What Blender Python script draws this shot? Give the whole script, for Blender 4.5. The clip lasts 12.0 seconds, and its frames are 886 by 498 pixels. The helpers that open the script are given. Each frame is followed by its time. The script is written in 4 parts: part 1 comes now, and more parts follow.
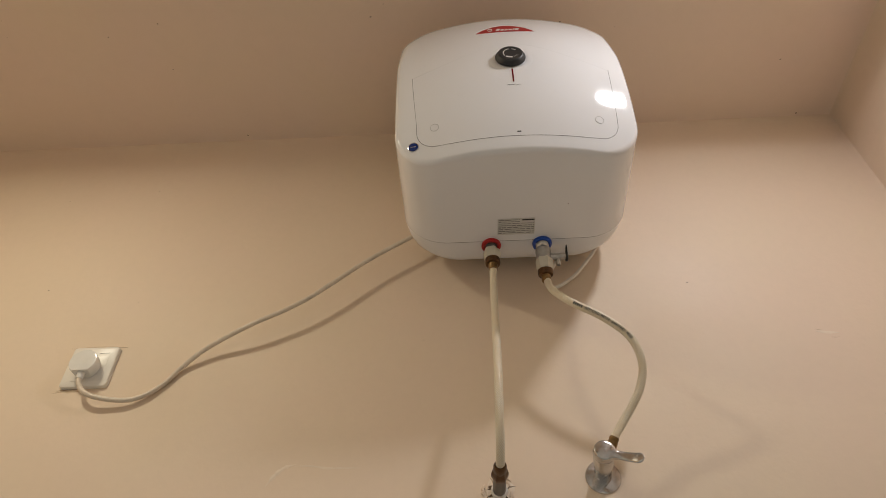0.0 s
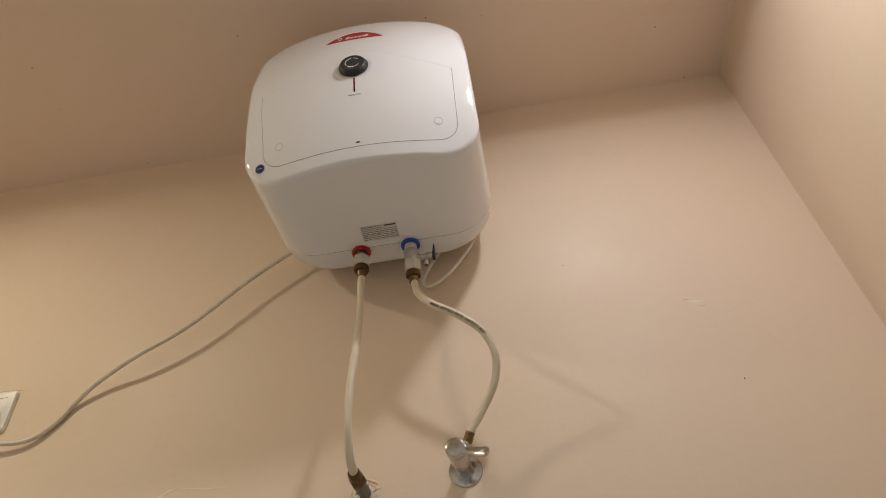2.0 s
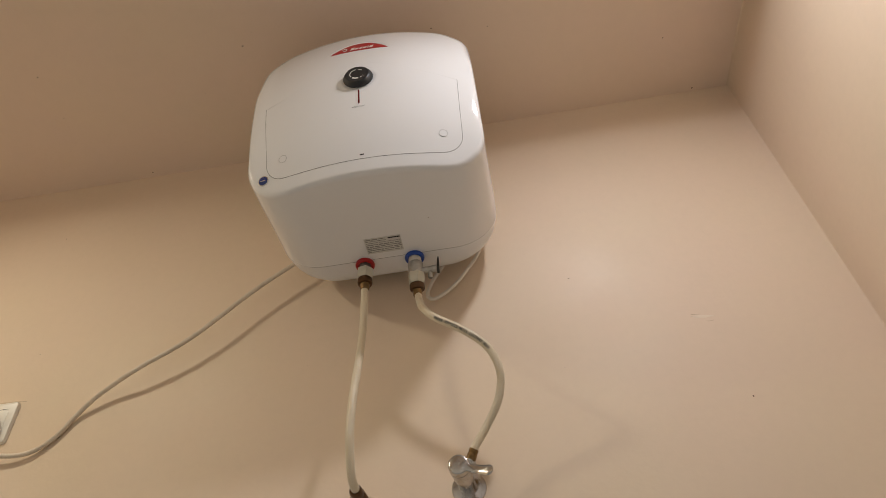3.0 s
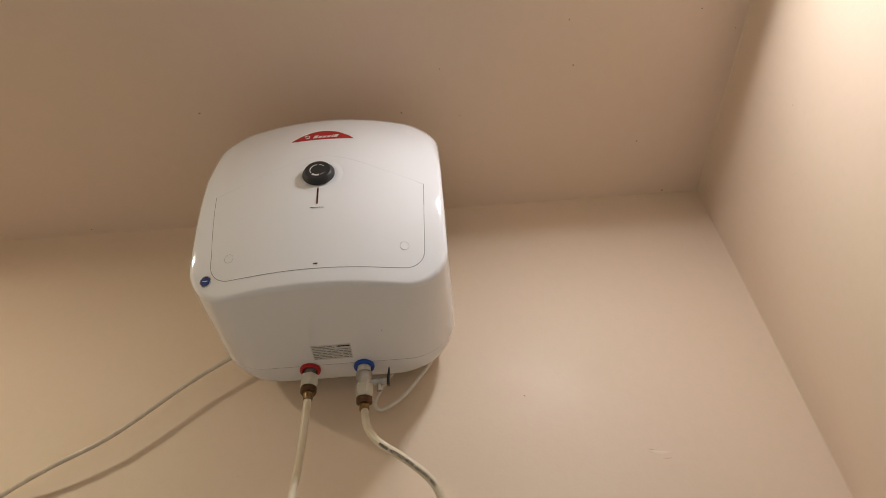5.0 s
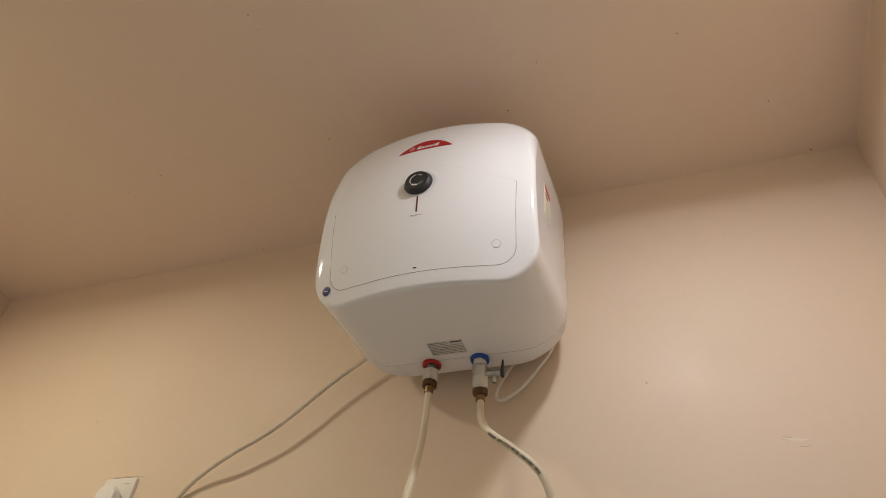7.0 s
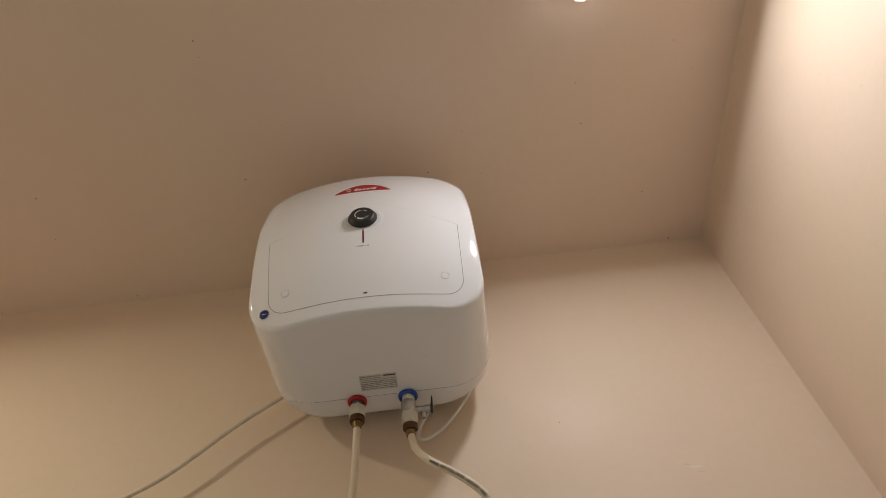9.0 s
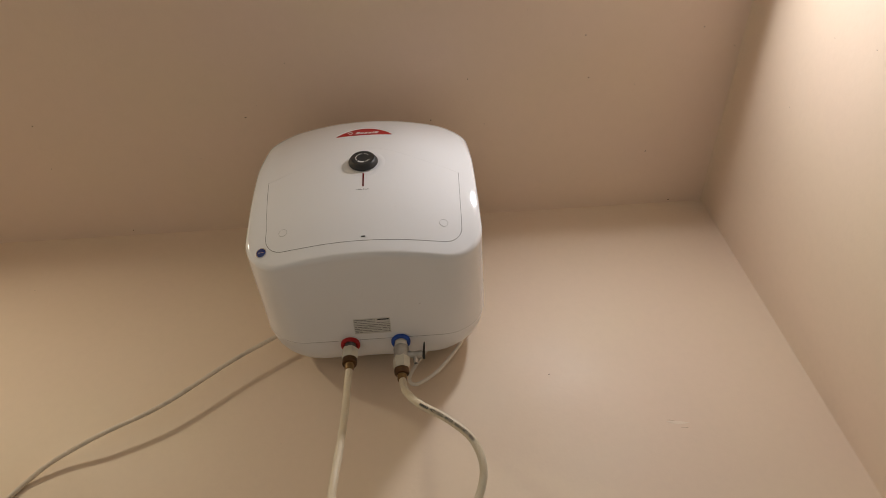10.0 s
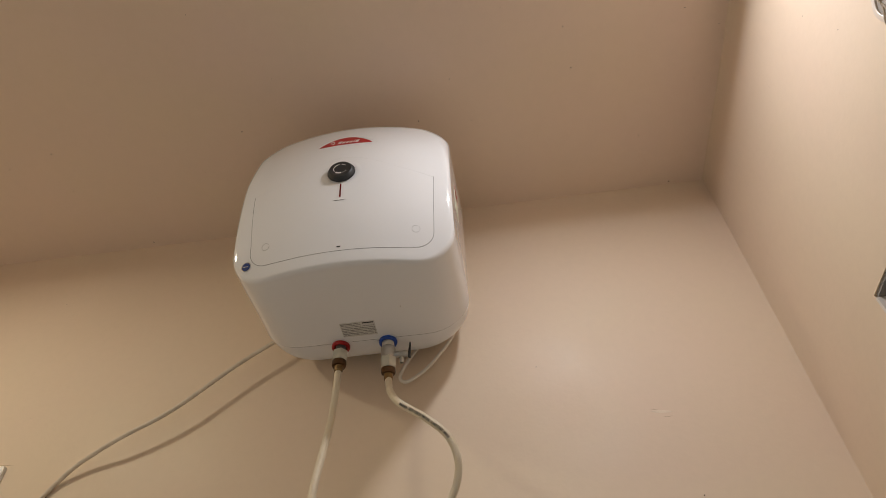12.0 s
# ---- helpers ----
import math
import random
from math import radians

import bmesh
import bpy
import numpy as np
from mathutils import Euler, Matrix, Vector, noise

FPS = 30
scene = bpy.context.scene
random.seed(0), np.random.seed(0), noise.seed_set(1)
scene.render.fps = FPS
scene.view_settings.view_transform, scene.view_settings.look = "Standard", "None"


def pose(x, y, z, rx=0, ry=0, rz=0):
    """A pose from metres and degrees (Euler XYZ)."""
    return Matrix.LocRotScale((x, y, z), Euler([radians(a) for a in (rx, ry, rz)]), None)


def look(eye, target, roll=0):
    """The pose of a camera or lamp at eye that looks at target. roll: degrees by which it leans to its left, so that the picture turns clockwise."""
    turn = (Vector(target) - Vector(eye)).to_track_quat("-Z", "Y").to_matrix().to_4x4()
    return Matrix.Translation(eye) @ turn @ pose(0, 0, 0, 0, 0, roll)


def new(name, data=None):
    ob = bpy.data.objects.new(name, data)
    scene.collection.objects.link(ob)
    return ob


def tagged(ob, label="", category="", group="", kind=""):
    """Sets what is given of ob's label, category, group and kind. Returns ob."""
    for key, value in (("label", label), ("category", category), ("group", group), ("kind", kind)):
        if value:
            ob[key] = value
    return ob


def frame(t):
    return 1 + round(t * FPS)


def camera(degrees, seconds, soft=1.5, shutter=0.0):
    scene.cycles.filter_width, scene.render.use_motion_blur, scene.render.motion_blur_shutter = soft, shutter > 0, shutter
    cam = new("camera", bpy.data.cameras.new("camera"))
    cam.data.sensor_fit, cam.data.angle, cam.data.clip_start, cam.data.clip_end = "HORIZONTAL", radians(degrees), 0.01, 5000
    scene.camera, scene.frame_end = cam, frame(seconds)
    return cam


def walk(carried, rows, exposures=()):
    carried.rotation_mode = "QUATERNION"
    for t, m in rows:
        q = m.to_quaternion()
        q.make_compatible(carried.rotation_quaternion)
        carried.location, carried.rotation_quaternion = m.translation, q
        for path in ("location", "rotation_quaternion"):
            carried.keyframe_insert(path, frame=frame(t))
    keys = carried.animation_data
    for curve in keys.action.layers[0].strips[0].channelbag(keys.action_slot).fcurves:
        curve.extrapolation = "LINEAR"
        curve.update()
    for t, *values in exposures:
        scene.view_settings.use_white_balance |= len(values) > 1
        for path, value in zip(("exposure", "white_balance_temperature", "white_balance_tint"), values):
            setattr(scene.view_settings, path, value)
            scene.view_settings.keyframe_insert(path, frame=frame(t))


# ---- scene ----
cam = camera(67.0, 12.0, soft=0.5)
PATH = [
    (0, (-0.104, -0.949, 1.404), (-0.151, 0.467, 2.814), -1.0),
    (0.2, (-0.102, -0.952, 1.404), (-0.144, 0.471, 2.807), -1.0),
    (0.5, (-0.07, -0.946, 1.403), (-0.086, 0.475, 2.81), -1.3),
    (0.7, (-0.05, -0.953, 1.411), (-0.071, 0.475, 2.811), -2.2),
    (1, (0.006, -0.965, 1.395), (-0.079, 0.445, 2.81), -5.0),
    (1.2, (0.05, -0.971, 1.392), (-0.06, 0.475, 2.769), -4.1),
    (1.5, (0.11, -0.966, 1.388), (0.024, 0.472, 2.774), -2.7),
    (1.7, (0.137, -0.97, 1.4), (0.027, 0.496, 2.756), -3.3),
    (2, (0.162, -0.974, 1.412), (0.065, 0.484, 2.778), -6.2),
    (2.2, (0.167, -0.978, 1.424), (0.106, 0.479, 2.794), -6.9),
    (2.5, (0.16, -0.971, 1.425), (0.072, 0.471, 2.809), -5.8),
    (2.7, (0.167, -0.972, 1.432), (0.055, 0.477, 2.806), -5.6),
    (3, (0.166, -0.974, 1.429), (0.054, 0.47, 2.808), -5.5),
    (3.2, (0.166, -0.976, 1.428), (0.05, 0.459, 2.816), -5.3),
    (4.8, (0.167, -0.997, 1.572), (0.117, 0.501, 2.896), -3.9),
    (5, (0.181, -1.033, 1.587), (0.202, 0.382, 2.999), -4.8),
    (5.2, (0.192, -1.048, 1.582), (0.17, 0.334, 3.025), -3.8),
    (5.5, (0.231, -1.055, 1.581), (0.086, 0.317, 3.029), -1.5),
    (5.7, (0.259, -1.067, 1.583), (0.047, 0.291, 3.027), -0.4),
    (5.9, (0.278, -1.077, 1.572), (-0.067, 0.241, 3.028), 2.1),
    (6, (0.294, -1.073, 1.567), (-0.176, 0.212, 3.026), 5.4),
    (6.2, (0.309, -1.083, 1.568), (-0.3, 0.189, 2.982), 8.5),
    (6.4, (0.326, -1.076, 1.567), (-0.355, 0.179, 2.964), 10.1),
    (6.5, (0.335, -1.068, 1.569), (-0.353, 0.202, 2.952), 10.2),
    (6.7, (0.352, -1.054, 1.57), (-0.289, 0.243, 2.949), 8.7),
    (7, (0.362, -1.042, 1.571), (-0.22, 0.286, 2.948), 7.0),
    (7.2, (0.358, -1.037, 1.57), (-0.19, 0.293, 2.96), 6.4),
    (8.8, (0.133, -1.033, 1.454), (0.159, 0.169, 3.052), -10.5),
    (9, (0.103, -1.017, 1.436), (0.16, 0.167, 3.047), -8.6),
    (9.2, (0.088, -1.02, 1.443), (0.152, 0.186, 3.036), -6.6),
    (9.4, (0.085, -1.022, 1.439), (0.193, 0.18, 3.033), -8.6),
    (9.5, (0.081, -1.019, 1.435), (0.207, 0.181, 3.029), -9.2),
    (9.7, (0.085, -1.025, 1.439), (0.186, 0.206, 3.01), -7.4),
    (10, (0.097, -1.004, 1.43), (0.155, 0.283, 2.959), -5.6),
    (10.2, (0.112, -1.009, 1.434), (0.178, 0.313, 2.933), -7.1),
    (10.5, (0.16, -1.015, 1.42), (0.183, 0.295, 2.931), -6.6),
    (10.7, (0.192, -1.031, 1.417), (0.109, 0.287, 2.917), -3.4),
    (10.9, (0.226, -1.042, 1.413), (0.116, 0.276, 2.912), -2.5),
    (11, (0.245, -1.043, 1.409), (0.106, 0.27, 2.911), -1.7),
    (11.2, (0.257, -1.057, 1.419), (0.128, 0.258, 2.92), -2.8),
    (11.5, (0.261, -1.053, 1.425), (0.121, 0.289, 2.901), -2.4),
    (11.7, (0.253, -1.058, 1.424), (0.118, 0.286, 2.899), -2.7),
    (12, (0.255, -1.055, 1.427), (0.119, 0.274, 2.915), -2.4),
]
walk(cam, [(t, look(eye, target, roll)) for t, eye, target, roll in PATH],
     exposures=[(0, 0.27), (3, 0.27), (5.5, 0.25), (7, 0.27), (9, 0.08), (12, 0.1)])

# ---- world and light ----
world = bpy.data.worlds.new("night")
scene.world = world
world.use_nodes = True
world.node_tree.nodes["Background"].inputs[0].default_value = (0.02, 0.025, 0.04, 1)
world.node_tree.nodes["Background"].inputs[1].default_value = 0.3
scene.view_settings.exposure = 0.0
LAMP_WATTS, SIDE_WATTS = (4.9, 0.7), (3.3, 1.5)
LAMP_TINT, SIDE_TINT = (1.0, 0.905, 0.70), (1.0, 1.0, 1.03)


def downlight(x, y, watts, tint, spread):
    """The light that leaves a lamp's diffuser: from its flat front, and from its rounded edge to all sides below the rim."""
    la = bpy.data.lights.new("lamp_light", "AREA")
    la.shape, la.size, la.energy, la.color, la.spread = "DISK", 0.098, watts[0], tint, radians(spread)
    new("lamp_light", la).matrix_world = pose(x, y, 2.6935)
    la = bpy.data.lights.new("lamp_edge_light", "SPOT")
    la.spot_size, la.spot_blend, la.shadow_soft_size, la.energy, la.color = radians(180), 0.10, 0.036, watts[1], tint
    new("lamp_edge_light", la).matrix_world = pose(x, y, 2.6870)


LAMP_AT, SIDE_AT = (-0.983, -0.776), (0.454, -0.677)
downlight(*LAMP_AT, LAMP_WATTS, LAMP_TINT, 178)
downlight(*SIDE_AT, SIDE_WATTS, SIDE_TINT, 176)

# room: the wall with the heater is y = 0, the ceiling z = 2.75
LEFT, RIGHT, BACK, CEIL = -1.500, 0.797, -1.65, 2.75


# ---- materials ----
def material(name, colour, rough=0.5, metal=0.0, vary=0.0, scale=8.0, fine=0.0, fine_scale=300.0, bump=0.0, bump_scale=400.0, coat=0.0, tint=None, stain=0.0, stain_scale=3.0, emit=0.0, rough_vary=0.0):
    """A surface with blotches, grain, stains and fine relief, in metres."""
    m = bpy.data.materials.new(name)
    m.use_nodes = True
    t = m.node_tree
    b = t.nodes["Principled BSDF"]
    b.inputs["Base Color"].default_value = (*colour, 1)
    b.inputs["Roughness"].default_value = rough
    b.inputs["Metallic"].default_value = metal
    b.inputs["Coat Weight"].default_value = coat
    b.inputs["Coat Roughness"].default_value = 0.08
    at = t.nodes.new("ShaderNodeTexCoord").outputs["Object"]

    def noise_at(s, detail):
        n = t.nodes.new("ShaderNodeTexNoise")
        n.inputs["Scale"].default_value, n.inputs["Detail"].default_value = s, detail
        t.links.new(at, n.inputs["Vector"])
        return n.outputs["Fac"]

    def ramp(src, lo, hi, a, z):
        r = t.nodes.new("ShaderNodeMapRange")
        for k, v in zip(("From Min", "From Max", "To Min", "To Max"), (lo, hi, a, z)):
            r.inputs[k].default_value = v
        t.links.new(src, r.inputs["Value"])
        return r.outputs["Result"]

    def mixed(fac, a, other, blend="MIX"):
        x = t.nodes.new("ShaderNodeMix")
        x.data_type, x.blend_type = "RGBA", blend
        t.links.new(fac, x.inputs[0])
        if isinstance(a, tuple):
            x.inputs[6].default_value = (*a, 1)
        else:
            t.links.new(a, x.inputs[6])
        x.inputs[7].default_value = (*other, 1)
        return x.outputs[2]

    col = colour
    if vary:
        other = tint or tuple(c * 0.8 for c in colour)
        col = mixed(ramp(noise_at(scale, 4), 0.35, 0.7, 0, vary), col, other)
    if stain:
        col = mixed(ramp(noise_at(stain_scale, 6), 0.55, 0.72, 0, stain), col, tuple(c * 0.62 for c in colour))
    if fine:
        col = mixed(ramp(noise_at(fine_scale, 3), 0.4, 0.75, 0, fine), col, tuple(c * 0.7 for c in colour))
    if not isinstance(col, tuple):
        t.links.new(col, b.inputs["Base Color"])
    if rough_vary:
        t.links.new(ramp(noise_at(scale * 2.3, 5), 0.3, 0.7, rough - rough_vary, rough + rough_vary), b.inputs["Roughness"])
    if bump:
        n = t.nodes.new("ShaderNodeBump")
        n.inputs["Strength"].default_value, n.inputs["Distance"].default_value = bump, 0.001
        t.links.new(noise_at(bump_scale, 3), n.inputs["Height"])
        t.links.new(n.outputs[0], b.inputs["Normal"])
    if emit:
        b.inputs["Emission Color"].default_value = (*(tint or LAMP_TINT), 1)
        b.inputs["Emission Strength"].default_value = emit
    return m


PAINT = material("cream_wall_paint", (0.80, 0.654, 0.491), 0.56, vary=0.8, scale=2.6, tint=(0.81, 0.634, 0.500), fine=0.06, fine_scale=60, bump=0.20, bump_scale=130, stain=0.05, stain_scale=5, rough_vary=0.08)
PAINT_TOP = material("cream_ceiling_paint", (0.83, 0.676, 0.520), 0.54, vary=0.8, scale=2.4, tint=(0.83, 0.650, 0.550), fine=0.05, fine_scale=50, bump=0.25, bump_scale=120)
PATCH = material("fresh_wall_filler", (0.86, 0.72, 0.58), 0.5, vary=0.5, scale=40, bump=0.4, bump_scale=300)
CEMENT = material("bare_cement", (0.30, 0.29, 0.27), 0.9, vary=0.8, scale=30, fine=0.5, fine_scale=150, bump=1.0, bump_scale=200)
JAMB = material("white_jamb_paint", (0.78, 0.72, 0.66), 0.5, vary=0.4, scale=15, bump=0.3, bump_scale=150)
BOUNCE_WHITE = material("white_bounce_surface", (0.83, 0.86, 0.88), 0.25, vary=0.2, scale=5)
FLOOR = material("pale_bounce_floor", (0.74, 0.77, 0.80), 0.3, vary=0.5, scale=6, fine=0.3, fine_scale=80)
SHELL = material("white_heater_enamel", (0.84, 0.835, 0.845), 0.07, vary=0.12, scale=14, tint=(0.82, 0.815, 0.815), coat=0.3, bump=0.05, bump_scale=90, rough_vary=0.05)
SHELL_REAR = material("white_rear_plastic", (0.80, 0.80, 0.815), 0.33, vary=0.2, scale=16, bump=0.06, bump_scale=120, rough_vary=0.05)
SEAM = material("dark_seam", (0.16, 0.155, 0.15), 0.7)
HOLLOW_SHADE = material("hollow_shade_grey", (0.34, 0.30, 0.26), 0.8, vary=0.6, scale=60)
SEAM_FINE = material("panel_gap_grey", (0.27, 0.265, 0.26), 0.6)
SEAM_MID = material("mid_grey_seam", (0.42, 0.415, 0.41), 0.6)
SEAM_PALE = material("pale_seam", (0.70, 0.70, 0.70), 0.5)
BLACK = material("black_knob_plastic", (0.022, 0.023, 0.025), 0.42, vary=0.4, scale=120, bump=0.15, bump_scale=900)
PRINT = material("white_print", (0.72, 0.71, 0.68), 0.5)
INK = material("dark_print", (0.03, 0.03, 0.032), 0.6, vary=0.4, scale=300)
GREYPRINT = material("grey_print", (0.27, 0.26, 0.25), 0.6)
REDLENS = material("dark_red_lens", (0.13, 0.006, 0.009), 0.2, coat=0.5)
REDBADGE = material("red_badge", (0.43, 0.012, 0.012), 0.45, vary=0.2, scale=60)
BLUEBADGE = material("blue_badge", (0.010, 0.030, 0.17), 0.25, coat=0.5)
SILVER = material("silver_trim", (0.62, 0.62, 0.63), 0.25, metal=1.0)
STICKER = material("silver_rating_sticker", (0.64, 0.625, 0.59), 0.4, vary=0.4, scale=90)
REDRING = material("red_plastic_collar", (0.45, 0.010, 0.012), 0.38, vary=0.3, scale=90)
BLUERING = material("blue_plastic_collar", (0.012, 0.07, 0.38), 0.38, vary=0.3, scale=90)
NUT = material("ivory_plastic_nut", (0.70, 0.66, 0.55), 0.45, vary=0.4, scale=80, bump=0.1, bump_scale=500)
BRASS = material("tarnished_brass", (0.125, 0.064, 0.026), 0.36, metal=0.6, vary=0.8, scale=110, tint=(0.065, 0.032, 0.014), fine=0.4, fine_scale=500, bump=0.3, bump_scale=700)
CRIMP = material("crimped_brass", (0.26, 0.165, 0.07), 0.34, metal=0.8, vary=0.7, scale=140, tint=(0.14, 0.08, 0.03), bump=0.3, bump_scale=700)
STEEL = material("dull_nickel", (0.52, 0.50, 0.47), 0.38, metal=0.9, vary=0.6, scale=120, tint=(0.36, 0.34, 0.31), bump=0.25, bump_scale=800)
GALV = material("grey_galvanised_pipe", (0.20, 0.19, 0.18), 0.5, metal=0.7, vary=0.7, scale=90, bump=0.3, bump_scale=500)
CHROME = material("worn_chrome", (0.62, 0.60, 0.585), 0.2, metal=1.0, vary=0.7, scale=55, tint=(0.46, 0.44, 0.41), fine=0.5, fine_scale=260, stain=0.5, stain_scale=70, rough_vary=0.1)
HOSE = material("yellowed_braided_hose", (0.72, 0.60, 0.42), 0.3, vary=0.6, scale=30, tint=(0.76, 0.67, 0.52), fine=0.2, fine_scale=700, bump=0.2, bump_scale=900)
BRAID = material("pale_hose_braid", (0.84, 0.77, 0.63), 0.35)
CORD = material("grimy_white_cord", (0.80, 0.69, 0.56), 0.36, vary=0.6, scale=45, tint=(0.60, 0.50, 0.39), fine=0.45, fine_scale=260, stain=0.4, stain_scale=35)
LOOPCORD = material("white_lead", (0.80, 0.74, 0.65), 0.45, vary=0.4, scale=60)
SOCKET = material("white_switch_plastic", (0.84, 0.80, 0.73), 0.34, vary=0.3, scale=50, tint=(0.78, 0.73, 0.63))
PLUG = material("white_plug_plastic", (0.85, 0.83, 0.78), 0.14, vary=0.2, scale=60, coat=0.3)
CRACK_BROWN = material("dark_crack_brown", (0.14, 0.085, 0.045), 0.85, vary=0.6, scale=200)
SMEAR = material("faint_brown_smear", (0.38, 0.26, 0.16), 0.7, vary=0.7, scale=150)
SMUDGE = material("pale_brown_smudge", (0.60, 0.45, 0.30), 0.6, vary=0.8, scale=120, tint=(0.74, 0.60, 0.45))
SPECK = material("dark_specks", (0.23, 0.15, 0.10), 0.8, vary=0.5, scale=300)
# Slight emission stands in for lamp light shining through the housing.
LAMPBODY = material("glowing_lamp_housing", (0.88, 0.88, 0.87), 0.35, emit=0.27, tint=(1.0, 0.95, 0.88))
GLOW = material("lit_lamp_diffuser", (0.9, 0.9, 0.88), 0.5, emit=8.0)
GLOW_SIDE = material("lit_side_lamp_diffuser", (0.9, 0.9, 0.88), 0.5, emit=8.0, tint=SIDE_TINT)
GLOW_EDGE = material("lit_lamp_edge", (0.9, 0.9, 0.88), 0.5, emit=12.0)
GLOW_SIDE_EDGE = material("lit_side_lamp_edge", (0.9, 0.9, 0.88), 0.5, emit=20.0, tint=SIDE_TINT)
PANE = material("dark_closing_pane", (0.03, 0.033, 0.036), 0.15, vary=0.5, scale=12)
TWINE = material("dusty_twisted_flex", (0.50, 0.41, 0.32), 0.75, vary=0.7, scale=120, tint=(0.27, 0.20, 0.14), bump=0.4, bump_scale=600)
BOXWHITE = material("white_fitting_plastic", (0.76, 0.66, 0.57), 0.4, vary=0.3, scale=40)
GREENTAG = material("pale_green_tag", (0.60, 0.64, 0.48), 0.5, vary=0.4, scale=100)
YELLOWTAG = material("pale_yellow_tag", (0.74, 0.70, 0.58), 0.5, vary=0.4, scale=100)


# ---- mesh helpers ----
def thing(name, label="", category="", at=(0, 0, 0), group="", kind=""):
    ob = new(name)
    ob.location = at
    ob.empty_display_size = 0.05
    return tagged(ob, label, category, group, kind)


def solid(name, bm, mat, smooth=40):
    me = bpy.data.meshes.new(name)
    bmesh.ops.recalc_face_normals(bm, faces=bm.faces)
    for f in bm.faces:
        f.smooth = True
    lim = radians(smooth)
    for e in bm.edges:
        e.smooth = len(e.link_faces) == 2 and e.calc_face_angle(0) < lim
    bm.to_mesh(me)
    bm.free()
    me.materials.append(mat)
    return new(name, me)


def part(name, bm, mat, parent, label="", smooth=40):
    ob = solid(name, bm, mat, smooth)
    ob.parent = parent
    if parent.data is None:
        ob.matrix_parent_inverse = Matrix.Translation(-parent.location)
    return tagged(ob, label)


def box(lo, hi, bevel=0.0, bm=None, seg=2):
    bm = bm or bmesh.new()
    c = [(a + b) / 2 for a, b in zip(lo, hi)]
    s = [b - a for a, b in zip(lo, hi)]
    r = bmesh.ops.create_cube(bm, size=1, matrix=Matrix.LocRotScale(c, None, s))
    if bevel:
        es = list({e for v in r["verts"] for e in v.link_edges})
        bmesh.ops.bevel(bm, geom=es, offset=bevel, segments=seg, profile=0.5, affect="EDGES")
    return bm


def lathe(profile, m, seg=40, bm=None, sides=0):
    """Turns (radius, height) round the local z axis of m. sides: a nut with so many flats."""
    bm = bm or bmesh.new()
    seg = sides or seg
    rings = []
    for r, h in profile:
        if r < 1e-6:
            rings.append([bm.verts.new(m @ Vector((0, 0, h)))])
        else:
            rings.append([bm.verts.new(m @ Vector((r * math.cos(2 * math.pi * k / seg), r * math.sin(2 * math.pi * k / seg), h))) for k in range(seg)])
    for a, b in zip(rings, rings[1:]):
        for k in range(seg):
            j = (k + 1) % seg
            f = ([a[k], a[j], b[j], b[k]] if len(a) > 1 and len(b) > 1 else [a[0], b[j], b[k]] if len(b) > 1 else [a[k], a[j], b[0]])
            bm.faces.new(f)
    for ring, flip in ((rings[0], True), (rings[-1], False)):
        if len(ring) > 2:
            bm.faces.new(ring[::-1] if flip else ring)
    return bm


def spline(points, steps=10):
    """Catmull-Rom through the points."""
    p = [Vector(q) for q in points]
    p = [2 * p[0] - p[1], *p, 2 * p[-1] - p[-2]]
    out = []
    for a, b, c, d in zip(p, p[1:], p[2:], p[3:]):
        for k in range(steps):
            t = k / steps
            out.append(0.5 * (2 * b + (c - a) * t + (2 * a - 5 * b + 4 * c - d) * t * t + (3 * b - a - 3 * c + d) * t ** 3))
    return out + [p[-2]]


def frames_along(path):
    tang = [(path[min(k + 1, len(path) - 1)] - path[max(k - 1, 0)]).normalized() for k in range(len(path))]
    n = tang[0].orthogonal().normalized()
    out = []
    for q, t in zip(path, tang):
        n = (n - t * n.dot(t)).normalized()
        out.append((q, t, n, t.cross(n)))
    return out


def tube(path, r, seg=14, bm=None, caps=True, closed=False):
    bm = bm or bmesh.new()
    rings = []
    for k, (q, t, n, b) in enumerate(frames_along(path)):
        rr = r(k / (len(path) - 1)) if callable(r) else r
        rings.append([bm.verts.new(q + rr * (math.cos(2 * math.pi * j / seg) * n + math.sin(2 * math.pi * j / seg) * b)) for j in range(seg)])
    pairs = list(zip(rings, rings[1:])) + ([(rings[-1], rings[0])] if closed else [])
    for a, b in pairs:
        for j in range(seg):
            i = (j + 1) % seg
            bm.faces.new((a[j], a[i], b[i], b[j]))
    if caps and not closed:
        bm.faces.new(rings[0][::-1])
        bm.faces.new(rings[-1])
    return bm


def glyphs(text, size, bold=0.0):
    """A flat mesh of the text in the built-in font, as a bmesh centred on the origin, and its width."""
    cu = bpy.data.curves.new("print", "FONT")
    cu.body, cu.size, cu.align_x, cu.align_y, cu.resolution_u = text, size, "CENTER", "CENTER", 2
    cu.offset = bold
    ob = new("print", cu)
    me = bpy.data.meshes.new_from_object(ob)
    bm = bmesh.new()
    bm.from_mesh(me)
    bpy.data.objects.remove(ob)
    bpy.data.curves.remove(cu)
    bpy.data.meshes.remove(me)
    return bm


# ---- the room ----
def slab(name, lo, hi, mat, label, parent=None):
    return tagged(solid(name, box(lo, hi), mat), label, kind="structure")


